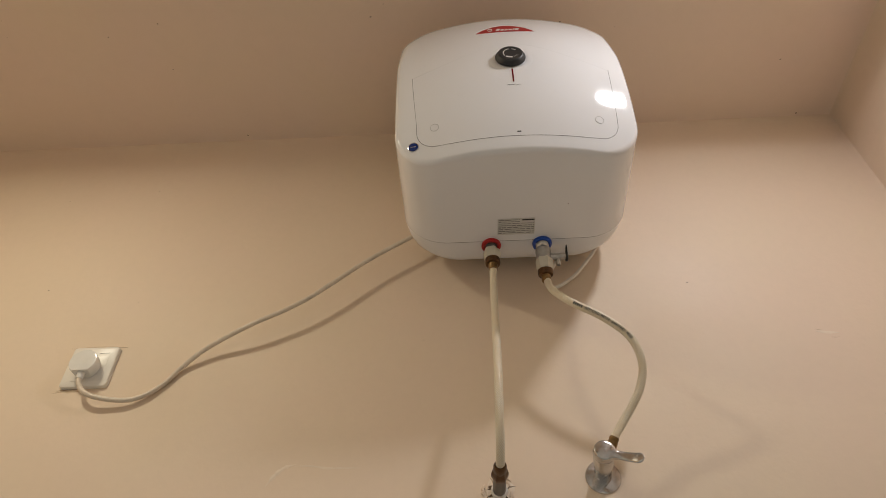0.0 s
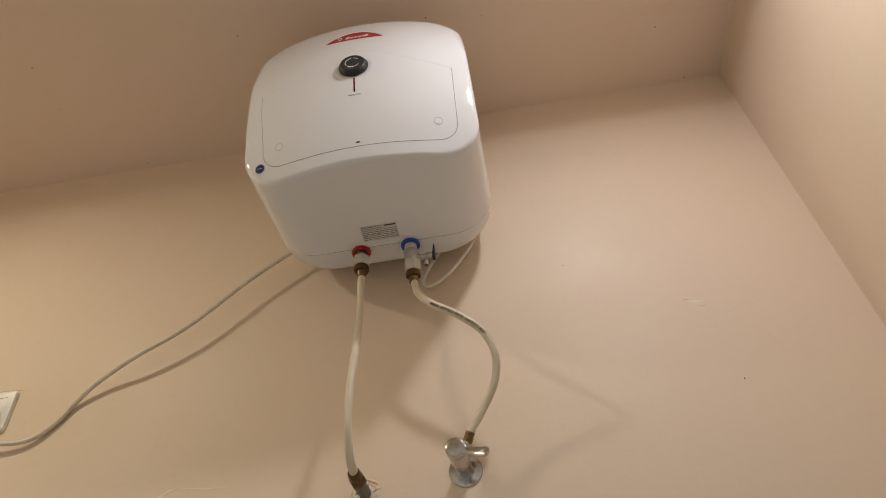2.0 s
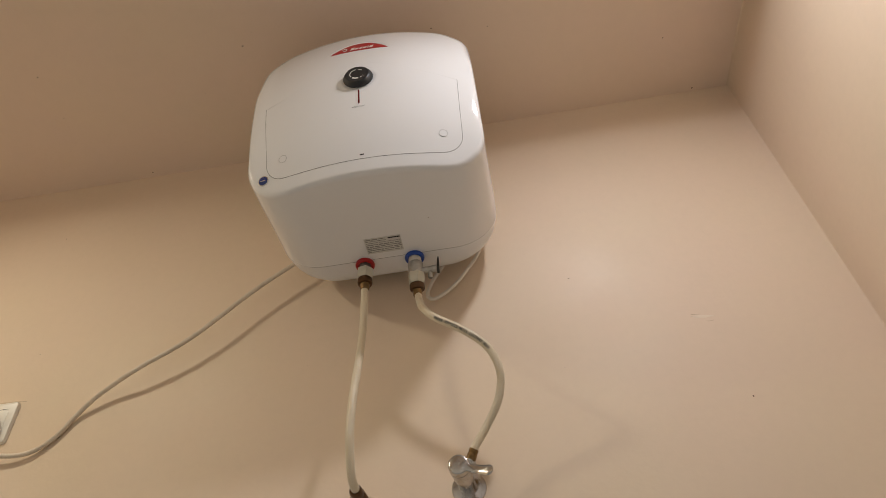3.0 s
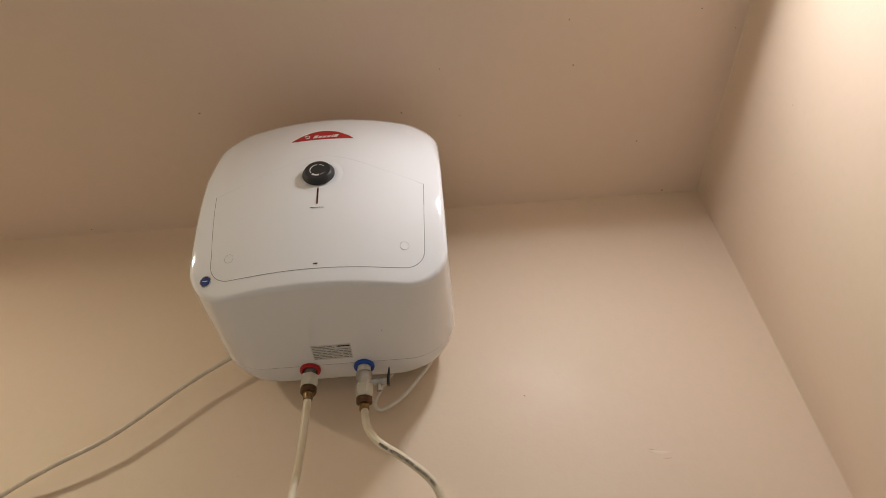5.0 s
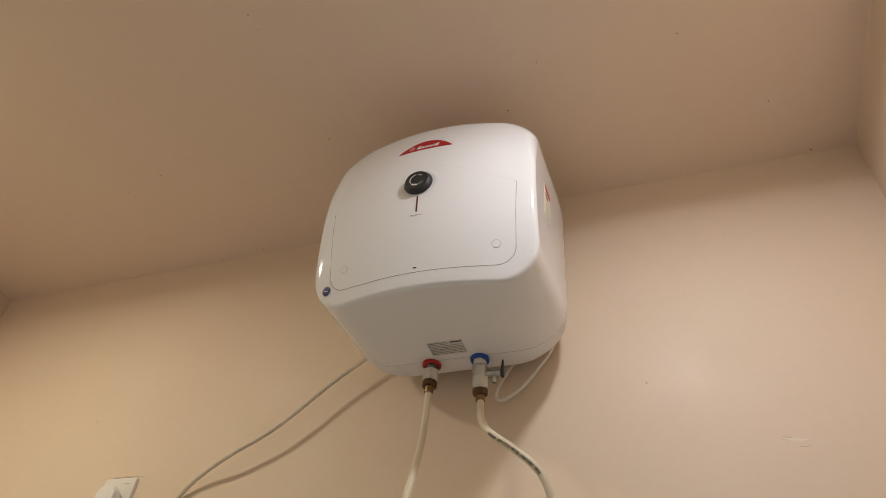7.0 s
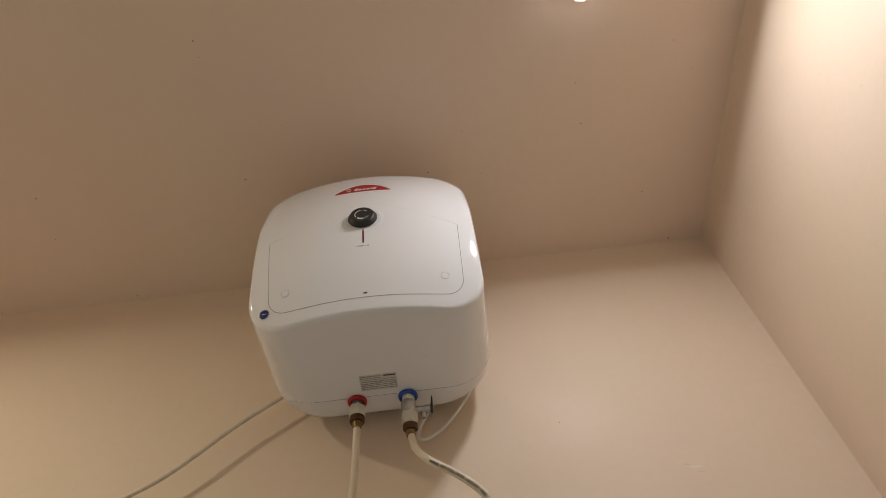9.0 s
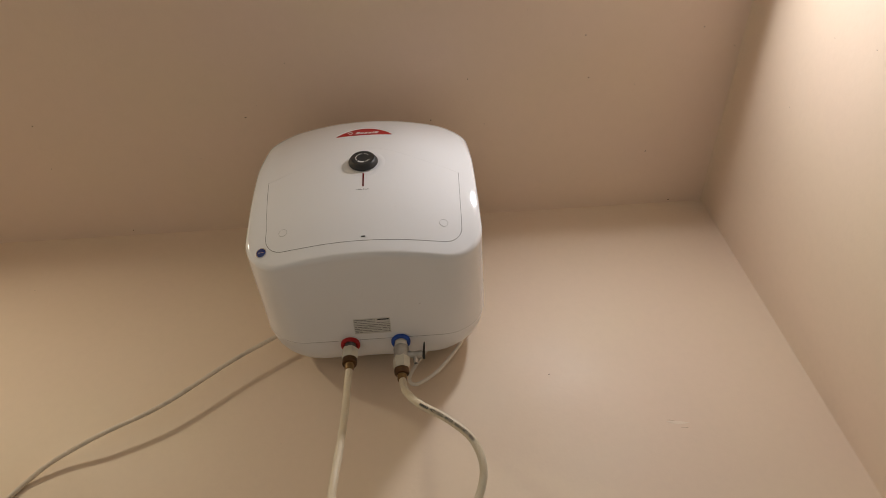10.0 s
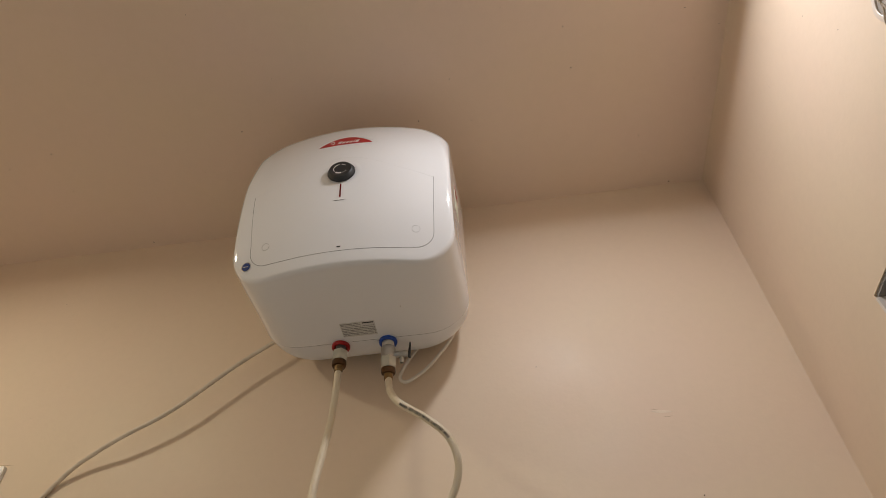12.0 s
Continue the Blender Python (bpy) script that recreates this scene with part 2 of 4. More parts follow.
TH = 0.18
slab("wall_north", (LEFT - TH, 0.0, 0.0), (RIGHT + TH, TH, CEIL), PAINT, "cream painted plaster wall behind the heater")
slab("wall_west", (LEFT - TH, BACK, 0.0), (LEFT, 0.0, CEIL), PAINT, "cream painted plaster side wall")
# South wall is out of view; its white is chosen to bounce light forward.
slab("wall_south", (LEFT - TH, BACK - TH, 0.0), (RIGHT + TH, BACK, CEIL), BOUNCE_WHITE, "unseen wall closing the room, white to bounce light")
# Lining is out of view, added as a pale reflector for the heater's underside.
bm = box((LEFT, -0.008, 0.0), (RIGHT, 0.0, 1.50))
box((LEFT, BACK, 0.0), (LEFT + 0.008, -0.008, 1.50), bm=bm)
box((RIGHT - 0.008, BACK, 0.0), (RIGHT, -0.008, 1.44), bm=bm)
tagged(solid("wall_lining", bm, BOUNCE_WHITE), "unseen white lining added on the lower walls to bounce light", kind="structure")
# Floor is out of view; pale and cool so it bounces light upward.
slab("floor", (LEFT - TH, BACK - TH, -0.12), (RIGHT + TH, TH, -0.0), FLOOR, "unseen floor, pale to bounce light upward")
slab("ceiling", (LEFT - TH, BACK - TH, CEIL), (RIGHT + TH, TH, CEIL + 0.12), PAINT_TOP, "cream painted ceiling with a few dark specks")

# the side wall with a ventilator opening
WY0, WY1, WZ0, WZ1 = -0.93, -0.282, 1.45, 2.083
bm = box((RIGHT, WY1, 0), (RIGHT + TH, 0.0, CEIL))
box((RIGHT, BACK, 0), (RIGHT + TH, WY0, CEIL), bm=bm)
box((RIGHT, WY0, 0), (RIGHT + TH, WY1, WZ0), bm=bm)
box((RIGHT, WY0, WZ1), (RIGHT + TH, WY1, CEIL), bm=bm)
tagged(solid("wall_east", bm, PAINT), "cream painted side wall with a ventilator opening", kind="structure")
win = thing("window_1", "small ventilator opening with rough grey cement soffit", "window", (RIGHT, (WY0 + WY1) / 2, WZ0), kind="structure")


def rough_sheet(lo, hi, nx, ny, axis, amp, seed):
    """A thin uneven plaster lining, bumpy across the given axis."""
    bm = bmesh.new()
    u, v = [k for k in range(3) if k != axis]
    rows = []
    for i in range(nx + 1):
        row = []
        for j in range(ny + 1):
            p = [0, 0, 0]
            p[u] = lo[u] + (hi[u] - lo[u]) * i / nx
            p[v] = lo[v] + (hi[v] - lo[v]) * j / ny
            p[axis] = lo[axis] + amp * noise.noise(Vector((p[u] * 60, p[v] * 60, seed)))
            row.append(bm.verts.new(p))
        rows.append(row)
    for i in range(nx):
        for j in range(ny):
            bm.faces.new((rows[i][j], rows[i + 1][j], rows[i + 1][j + 1], rows[i][j + 1]))
    r = bmesh.ops.extrude_face_region(bm, geom=bm.faces[:])
    for g in r["geom"]:
        if isinstance(g, bmesh.types.BMVert):
            g.co[axis] = hi[axis]
    return bm


part("soffit", rough_sheet((RIGHT + 0.002, WY0, WZ1 - 0.006), (RIGHT + TH - 0.03, WY1 - 0.004, WZ1), 24, 50, 2, 0.0025, 3.0), CEMENT, win, "rough grey cement soffit")
part("jamb", rough_sheet((RIGHT - 0.001, WY1 - 0.005, WZ0), (RIGHT + TH - 0.03, WY1, WZ1 - 0.008), 24, 40, 1, 0.0012, 9.0), JAMB, win, "white painted jamb")
# Added pane, out of view: its dark colour stands in for darkness beyond.
part("pane", box((RIGHT + TH - 0.03, WY0, WZ0), (RIGHT + TH - 0.022, WY1, WZ1)), PANE, win, "unseen dark pane added to close the opening")

# uneven painted joints where the walls and the ceiling meet


def joint(name, a, b, inward, amp, seed, mat):
    """A thin lumpy bead of paint along an inner corner."""
    a, b = Vector(a), Vector(b)
    n = int((b - a).length / 0.012)
    d = (b - a).normalized()
    side = d.cross(Vector(inward)).normalized()
    bm = bmesh.new()
    rows = []
    for k in range(n + 1):
        q = a + (b - a) * k / n
        s = amp * (0.55 + 0.55 * noise.noise(Vector((k * 0.21, seed, 0))) + 0.45 * noise.noise(Vector((k * 0.9, seed, 4))))
        s = max(s, 0.0008)
        rows.append([bm.verts.new(q + Vector(inward) * s * f + side * s * g) for f, g in ((-1.2, -1.9), (-0.25, -1.0), (0.5, -0.0), (-0.25, 1.0), (-1.2, 1.9))])
    for p, q in zip(rows, rows[1:]):
        for j in range(4):
            bm.faces.new((p[j], p[j + 1], q[j + 1], q[j]))
    return tagged(solid(name, bm, mat, 60), "uneven painted joint between plaster surfaces", kind="structure")


R2 = math.sqrt(0.5)
joint("trim_ceiling_north", (LEFT, 0, CEIL), (RIGHT, 0, CEIL), (0, -R2, -R2), 0.0024, 1.0, PAINT)
joint("trim_ceiling_west", (LEFT, 0, CEIL), (LEFT, BACK, CEIL), (R2, 0, -R2), 0.0016, 3.0, PAINT)


def cove(name, r, seed):
    """Plaster rounded out by hand where the side wall meets the ceiling, melting into both."""
    bm = bmesh.new()
    rows = []
    n = int(-BACK / 0.012)
    for k in range(n + 1):
        s = r * (1 + 0.35 * noise.noise(Vector((k * 0.13, seed, 0))) + 0.22 * noise.noise(Vector((k * 0.7, seed, 3))))
        arc = [(RIGHT - s + s * math.cos(a), CEIL - s + s * math.sin(a)) for a in (radians(90 * j / 8) for j in range(9))]
        arc = [(RIGHT + 0.0004, CEIL - s - 0.002)] + arc + [(RIGHT - s - 0.002, CEIL + 0.0004)]
        rows.append([bm.verts.new((u, BACK * k / n, v)) for u, v in arc])
    for p, q in zip(rows, rows[1:]):
        for j in range(len(p) - 1):
            bm.faces.new((p[j], p[j + 1], q[j + 1], q[j]))
    return tagged(solid(name, bm, PAINT, 60), "painted plaster rounded where wall and ceiling meet", kind="structure")


cove("trim_ceiling_east", 0.0034, 2.0)
joint("trim_corner_east", (RIGHT, 0, 1.2), (RIGHT, 0, CEIL), (-R2, -R2, 0), 0.0046, 4.0, PAINT)
joint("trim_corner_west", (LEFT, 0, 1.2), (LEFT, 0, CEIL), (R2, -R2, 0), 0.0030, 5.0, PAINT)


# ---- ceiling lights ----
def ceiling_light(x, y, glow, edge):
    ob = thing("ceiling_light", "small round white surface ceiling light, switched on", "ceiling light", (x, y, CEIL), "ceiling lights")
    m = Matrix.Translation((x, y, CEIL)) @ pose(0, 0, 0, 180)
    part("housing", lathe([(0.0535, 0), (0.0535, 0.0014), (0.0546, 0.0020), (0.0548, 0.0034), (0.0538, 0.0042), (0.0538, 0.0050), (0.0548, 0.0058), (0.0546, 0.0200), (0.0538, 0.0330), (0.0528, 0.0378), (0.0518, 0.0390), (0.0505, 0.0385), (0.0, 0.0380)], m, 64), LAMPBODY, ob, "white plastic rim with a faint glow added")
    part("diffuser", lathe([(0.0512, 0.0384), (0.0512, 0.0408), (0.0500, 0.0422), (0.0460, 0.0430), (0.0, 0.0436)], m, 64), glow, ob, "glowing white diffuser")
    part("diffuser_edge", lathe([(0.0514, 0.0390), (0.0517, 0.0392), (0.0517, 0.0412), (0.0514, 0.0415)], m, 64), edge, ob, "bright edge of the diffuser")
    return ob


ceiling_light(*LAMP_AT, GLOW, GLOW_EDGE)
ceiling_light(*SIDE_AT, GLOW_SIDE, GLOW_SIDE_EDGE)


# ---- the water heater ----
heater = thing("water_heater", "white glossy storage water heater hung on the wall", "water heater", (0, 0, 2.25))


def dome(x, z):
    """The depth of the heater's bulging front face."""
    a = abs(x)
    side = 0.86 * a * a if a < 0.166 else 0.0237 + 0.205 * (a - 0.166) + 5.0 * max(0.0, a - 0.180) ** 2
    return -0.354 + 0.83 * (z - 2.49) ** 2 + side


def outline(hw, zb, zt, rb, rt, arch=0.0, n=14, m=12):
    """A rounded rectangle in x and z: tighter corners below, wider above, the top edge arched."""
    pts = []
    corners = (((hw - rb, zb + rb), rb, -90), ((hw - rt, zt - rt), rt, 0), ((-hw + rt, zt - rt), rt, 90), ((-hw + rb, zb + rb), rb, 180))
    for k, ((cx, cz), r, a0) in enumerate(corners):
        arc = [(cx + r * math.cos(radians(a0 + 90 * j / n)), cz + r * math.sin(radians(a0 + 90 * j / n))) for j in range(n + 1)]
        pts += arc
        (nx, nz), nr, na = corners[(k + 1) % 4]
        b = (nx + nr * math.cos(radians(na)), nz + nr * math.sin(radians(na)))
        a = arc[-1]
        pts += [(a[0] + (b[0] - a[0]) * j / m, a[1] + (b[1] - a[1]) * j / m) for j in range(1, m)]
    out = []
    for x, z in pts:
        w = max(0.0, (z - 2.5) / (zt - 2.5))
        out.append((x, z + arch * w * (1 - (x / hw) ** 2)))
    return out


def ring(bm, pts, ys):
    return [bm.verts.new((x, y, z)) for (x, z), y in zip(pts, ys)]


def bridge(bm, a, b):
    for k in range(len(a)):
        j = (k + 1) % len(a)
        bm.faces.new((a[k], a[j], b[j], b[k]))


RIM = [(x - 0.0019, z) for x, z in outline(0.2010, 2.2545, 2.642, 0.071, 0.053, 0.0235)]
# Hidden top arched beyond the rim's to block light and darken the ceiling.
MID = [(x + 0.0012, z) for x, z in outline(0.2040, 2.2572, 2.662, 0.083, 0.074, 0.046)]
SPLIT = -0.107


def front_cover():
    bm = bmesh.new()
    fil = [0.0070 + 0.0240 * max(0.0, min(1.0, (z - 2.5) / 0.12)) for x, z in RIM]
    edge = [dome(x, z) + f for (x, z), f in zip(RIM, fil)]
    rings = []
    for t in (0.0, 0.1, 0.2, 0.3, 0.4, 0.5, 0.6, 0.7, 0.8, 0.88, 0.94, 0.975, 0.992, 1.0):
        e = t * t * (3 - 2 * t)
        pts = [(a[0] + (b[0] - a[0]) * e, a[1] + (b[1] - a[1]) * e) for a, b in zip(MID, RIM)]
        rings.append(ring(bm, pts, [SPLIT + (y - SPLIT) * t for y in edge]))
    cx, cz = 0.0, 2.455
    for k in range(1, 9):
        a = radians(90 * k / 8)
        pts, ys = [], []
        for (x, z), f in zip(RIM, fil):
            v = Vector((cx - x, cz - z))
            v *= f * (1 - math.cos(a)) / v.length
            p = (x + v.x, z + v.y)
            pts.append(p)
            ys.append(dome(*p) + f * (1 - math.sin(a)))
        rings.append(ring(bm, pts, ys))
    last = pts
    for k in range(1, 22):
        s = 1 - k / 22
        pts = [(cx + (x - cx) * s, cz + (z - cz) * s) for x, z in last]
        rings.append(ring(bm, pts, [dome(*p) for p in pts]))
    for a, b in zip(rings, rings[1:]):
        bridge(bm, a, b)
    tip = bm.verts.new((cx, dome(cx, cz), cz))
    for k in range(len(rings[-1])):
        bm.faces.new((rings[-1][k], rings[-1][(k + 1) % len(rings[-1])], tip))
    bm.faces.new(rings[0])
    return bm


def rear_shell():
    bm = bmesh.new()
    rows = ((SPLIT + 0.0014, 0.2030, 2.2582, 0.083), (-0.090, 0.2016, 2.2586, 0.085), (-0.074, 0.1990, 2.2600, 0.088), (-0.062, 0.1962, 2.2630, 0.091), (-0.050, 0.1925, 2.2690, 0.095), (-0.042, 0.1895, 2.2775, 0.098), (-0.034, 0.1860, 2.2900, 0.100), (-0.022, 0.181, 2.306, 0.100), (0.0, 0.172, 2.326, 0.100))
    rings = []
    for y, hw, zb, rb in rows:
        # Same added height in the hidden top, which shades the ceiling.
        pts = [(x + 0.0012, z) for x, z in outline(hw, zb, 2.662 - (zb - 2.2572), rb, 0.074, 0.046)]
        rings.append(ring(bm, pts, [y] * len(pts)))
    for a, b in zip(rings, rings[1:]):
        bridge(bm, a, b)
    bm.faces.new(rings[0])
    bm.faces.new(rings[-1])
    return bm


part("front_cover", front_cover(), SHELL, heater, "glossy white bulging front cover", 50)
part("rear_shell", rear_shell(), SHELL_REAR, heater, "white rear casing", 50)
part("casing_joint", tube([Vector((0.0008 + (x - 0.0008) * 0.9945, SPLIT + 0.0006, 2.4456 + (z - 2.4456) * 0.9945)) for x, z in MID], 0.0010, 6, closed=True), SEAM, heater, "dark joint between the casing halves")


def on_face(x, z, up=0.0):
    """A point on the front face, lifted off it by up."""
    e = 1e-4
    n = Vector(((dome(x + e, z) - dome(x - e, z)) / (2 * e), -1, (dome(x, z + e) - dome(x, z - e)) / (2 * e))).normalized()
    return Vector((x, dome(x, z), z)) + n * up, n


def face_pose(x, z, up=0.0):
    """Local x along the face, y up it, z out of it."""
    p, n = on_face(x, z, up)
    u = Vector((1, 0, 0))
    u = (u - n * u.dot(n)).normalized()
    v = n.cross(u)
    return Matrix.Translation(p) @ Matrix((u, v, n)).transposed().to_4x4()


def decal(shape, up, thick=0.0004, bm=None):
    """A thin patch that follows the front face; shape: its outline in x and z."""
    bm = bm or bmesh.new()
    cx, cz = sum(p[0] for p in shape) / len(shape), sum(p[1] for p in shape) / len(shape)
    rows = []
    for s in (1.0, 0.66, 0.33):
        rows.append([bm.verts.new(on_face(cx + (x - cx) * s, cz + (z - cz) * s, up)[0]) for x, z in shape])
    low = [bm.verts.new(on_face(x, z, up - thick)[0]) for x, z in shape]
    for a, b in zip([low] + rows, rows):
        bridge(bm, a, b)
    tip = bm.verts.new(on_face(cx, cz, up)[0])
    for k in range(len(shape)):
        bm.faces.new((rows[-1][k], rows[-1][(k + 1) % len(shape)], tip))
    return bm


def bar(x0, x1, z0, z1, slant=0.0):
    h = z1 - z0
    return [(x0, z0), (x1, z0), (x1 + slant * h, z1), (x0 + slant * h, z1)]


# the service panel's outline: tubes on the face, their grey standing in for the shaded gap
RAD = 0.034
low = []
for k in range(9):
    a = radians(180 + 90 * k / 8)
    low.append((-0.1655 + RAD + RAD * math.cos(a), 2.2815 + RAD + RAD * math.sin(a)))
side = [(-0.1735, 2.448), (-0.1715, 2.41), (-0.1685, 2.37), (-0.1655, 2.33)] + low
under = [(x, 2.2805) for x in (-0.10, -0.07, -0.035, 0.0, 0.035, 0.07, 0.10)]
mirror = [(-x * 0.99, z) for x, z in reversed(low)] + [(0.1645, 2.33), (0.1657, 2.37), (0.1672, 2.41), (0.1685, 2.4445)]
part("panel_seam", tube([on_face(x, z, -0.0001)[0] for x, z in side + under + mirror], 0.0006, 6), SEAM_FINE, heater, "grey line that stands for the shaded gap round the service panel")
top = [(-0.1735, 2.448), (-0.14, 2.457), (-0.105, 2.470), (-0.07, 2.485), (-0.04, 2.498), (-0.018, 2.505), (0.0, 2.507), (0.018, 2.505), (0.04, 2.499), (0.07, 2.486), (0.105, 2.469), (0.14, 2.4555), (0.1685, 2.4445)]
part("upper_panel_seam", tube(spline([on_face(x, z, -0.0002)[0] for x, z in top], 5), 0.00034, 6), SEAM_PALE, heater, "faint upper edge of the service panel")
for x in (-0.1355, 0.1335):
    cap = part("screw_cap", lathe([(0.0068, -0.001), (0.0068, 0.0002), (0.0066, 0.0003), (0.0, 0.0003)], face_pose(x, 2.3175), 40), SHELL, heater, "small round white screw cap", 8)
    m = face_pose(x, 2.3175, 0.0002)
    part("cap_seam", tube([m @ Vector((0.0071 * math.cos(radians(a)), 0.0071 * math.sin(radians(a)), 0)) for a in range(0, 360, 10)], 0.0003, 5, closed=True), SEAM_MID, cap)
part("status_slot", decal(bar(-0.0032, 0.0032, 2.2868, 2.2888), 0.0004), INK, heater, "small dark status window")
lens = [(0.0014 * math.cos(radians(a)), (2.4258 if a <= 180 else 2.3945) + 0.0014 * math.sin(radians(a))) for a in range(0, 360, 20)]
part("indicator", decal([(x - 0.0005, z) for x, z in lens], 0.0007, 0.0008), REDLENS, heater, "thin dark red indicator strip")
word = glyphs("HEATING", 0.0046)
m = face_pose(0.0005, 2.3855, 0.0004)
bmesh.ops.transform(word, matrix=m @ Matrix.Diagonal((1.0, 0.8, 1, 1)), verts=word.verts)
part("heating_caption", word, INK, heater, "small printed caption")
part("caption_swoosh", tube([face_pose(-0.012, 2.3855, 0.0003) @ Vector((0.0002 + 0.0045 * k / 10, 0.0012 * math.sin(2.8 * k / 10), 0)) for k in range(11)], 0.0003, 5), INK, heater)

# control knob
km = face_pose(-0.001, 2.4575)
bm = bmesh.new()
seat = [[bm.verts.new(on_face(-0.001 + r * math.cos(2 * math.pi * k / 64), 2.4575 + r * math.sin(2 * math.pi * k / 64), up)[0]) for k in range(64)] for r, up in ((0.0400, -0.0002), (0.0385, 0.00005), (0.0360, 0.0003), (0.0330, 0.0005), (0.0300, 0.0004), (0.0280, 0.0001), (0.0265, -0.0006))]
for a, b in zip(seat, seat[1:]):
    bridge(bm, a, b)
part("knob_seat", bm, SHELL, heater, "shallow raised white ring round the knob", 80)
knob = part("knob", lathe([(0.0262, 0.0), (0.0275, 0.0008), (0.0279, 0.0028), (0.0272, 0.0048), (0.0234, 0.0100), (0.0224, 0.0112), (0.0208, 0.0118), (0.0196, 0.0116), (0.0, 0.0116)], km @ Matrix.Diagonal((0.95, 0.95, 0.95, 1)), 64), BLACK, heater, "black rubbery thermostat knob")


def dial_arc(a0, a1, r0, r1):
    bm = bmesh.new()
    n = max(3, int(abs(a1 - a0) / 6))
    rows = [[bm.verts.new(km @ Vector((r * math.cos(radians(a0 + (a1 - a0) * k / n)), r * math.sin(radians(a0 + (a1 - a0) * k / n)), h))) for r, h in ((r0, 0.0109), (r0, 0.0113), (r1, 0.0113), (r1, 0.0109))] for k in range(n + 1)]
    for a, b in zip(rows, rows[1:]):
        for j in range(3):
            bm.faces.new((a[j], a[j + 1], b[j + 1], b[j]))
    return bm


part("dial_scale", dial_arc(100, 215, 0.0118, 0.0132), PRINT, knob, "white printed scale")
part("dial_scale", dial_arc(228, 282, 0.0108, 0.0142), PRINT, knob, "white printed scale")
part("dial_scale", dial_arc(40, 82, 0.0118, 0.0130), PRINT, knob, "white printed scale")
mx = glyphs("MAX", 0.0042)
bmesh.ops.transform(mx, matrix=km @ Matrix.Translation((0.0085, -0.0098, 0.0114)) @ Matrix.Rotation(radians(40), 4, "Z"), verts=mx.verts)
part("dial_word", mx, PRINT, knob)

# maker's badge: red lens shape with plain white marks
lens = [(-0.056 + 0.107 * k / 20, 2.5605) for k in range(21)] + [(0.051 - 0.107 * k / 20, 2.5605 + 0.0300 * math.sin(math.pi * k / 20) ** 0.85) for k in range(1, 20)]
badge = part("maker_badge", decal(lens, 0.0007, 0.0009), REDBADGE, heater, "red badge with plain white marks")
marks = bmesh.new()
for x, w, h in ((-0.0195, 0.0066, 0.0094), (-0.0108, 0.0056, 0.0064), (-0.0030, 0.0050, 0.0064), (0.0042, 0.0056, 0.0064), (0.0120, 0.0020, 0.0094), (0.0158, 0.0064, 0.0094)):
    decal(bar(x, x + w, 2.5650, 2.5650 + h, 0.3), 0.0010, 0.0004, marks)
part("badge_marks", marks, PRINT, badge)
lip = [on_face(-0.066 + 0.127 * k / 30, 2.5585 + 0.0335 * math.sin(math.pi * k / 30) ** 0.85, -0.0004)[0] for k in range(31)]
part("badge_lip", tube(lip, lambda u: 0.0004 + 0.0014 * math.sin(math.pi * u), 10), SHELL, badge, "moulded white lip over the badge")
part("badge_ring", tube([on_face(-0.030 + 0.0042 * math.cos(radians(a)), 2.5705 + 0.0050 * math.sin(radians(a)), 0.0009)[0] for a in range(-120, 170, 15)], 0.0008, 6), PRINT, badge)

# round seal at the lower corner of the face
bx, bz = -0.1710, 2.2895
part("seal_rim", lathe([(0.0094, -0.001), (0.0094, 0.0010), (0.0084, 0.0014), (0.0078, 0.0008), (0.0, 0.0008)], face_pose(bx, bz), 40), SILVER, heater, "silver rim")
seal = part("seal", lathe([(0.0078, 0.0006), (0.0074, 0.0014), (0.0, 0.0018)], face_pose(bx, bz), 40), BLUEBADGE, heater, "small round blue seal")
part("seal_mark", box((-0.0046, -0.0005, 0.0015), (0.0046, 0.0005, 0.0019)), SILVER, seal).matrix_basis = face_pose(bx, bz)

# rating sticker under the heater
stk = part("rating_sticker", box((-0.0345, -0.1605, 2.2560), (0.0305, -0.1225, 2.2567)), STICKER, heater, "silver rating sticker with dark print")
rows = bmesh.new()
rng = random.Random(5)
for k in range(8):
    y = -0.1585 + 0.0044 * k
    x = -0.033
    end = 0.004 if k < 2 else 0.029
    while x < end:
        w = min(rng.uniform(0.004, 0.014), end - x)
        box((x, y, 2.2557), (x + w, y + rng.choice((0.0011, 0.0016, 0.0022)), 2.2561), bm=rows)
        x += w + rng.uniform(0.0006, 0.0022)
part("sticker_print", rows, GREYPRINT, stk, "rows of fine dark print")
part("sticker_mark", box((0.008, -0.1585, 2.2557), (0.029, -0.1558, 2.2561)), INK, stk)

for x, y in ((-0.105, -0.205), (-0.022, -0.232), (0.085, -0.19)):
    bm = bmesh.new()
    bmesh.ops.create_icosphere(bm, subdivisions=1, radius=1, matrix=Matrix.Translation((x, y, 2.2562)) @ Matrix.Diagonal((0.0012, 0.0010, 0.0004, 1)))
    part("dirt_speck", bm, SPECK, heater)
for x, z in ((-0.094, 2.375), (-0.04, 2.368), (0.055, 2.345)):
    bm = bmesh.new()
    bmesh.ops.create_icosphere(bm, subdivisions=1, radius=1, matrix=face_pose(x, z) @ Matrix.Diagonal((0.0009, 0.0007, 0.0003, 1)))
    part("dirt_speck", bm, SEAM_PALE, heater)

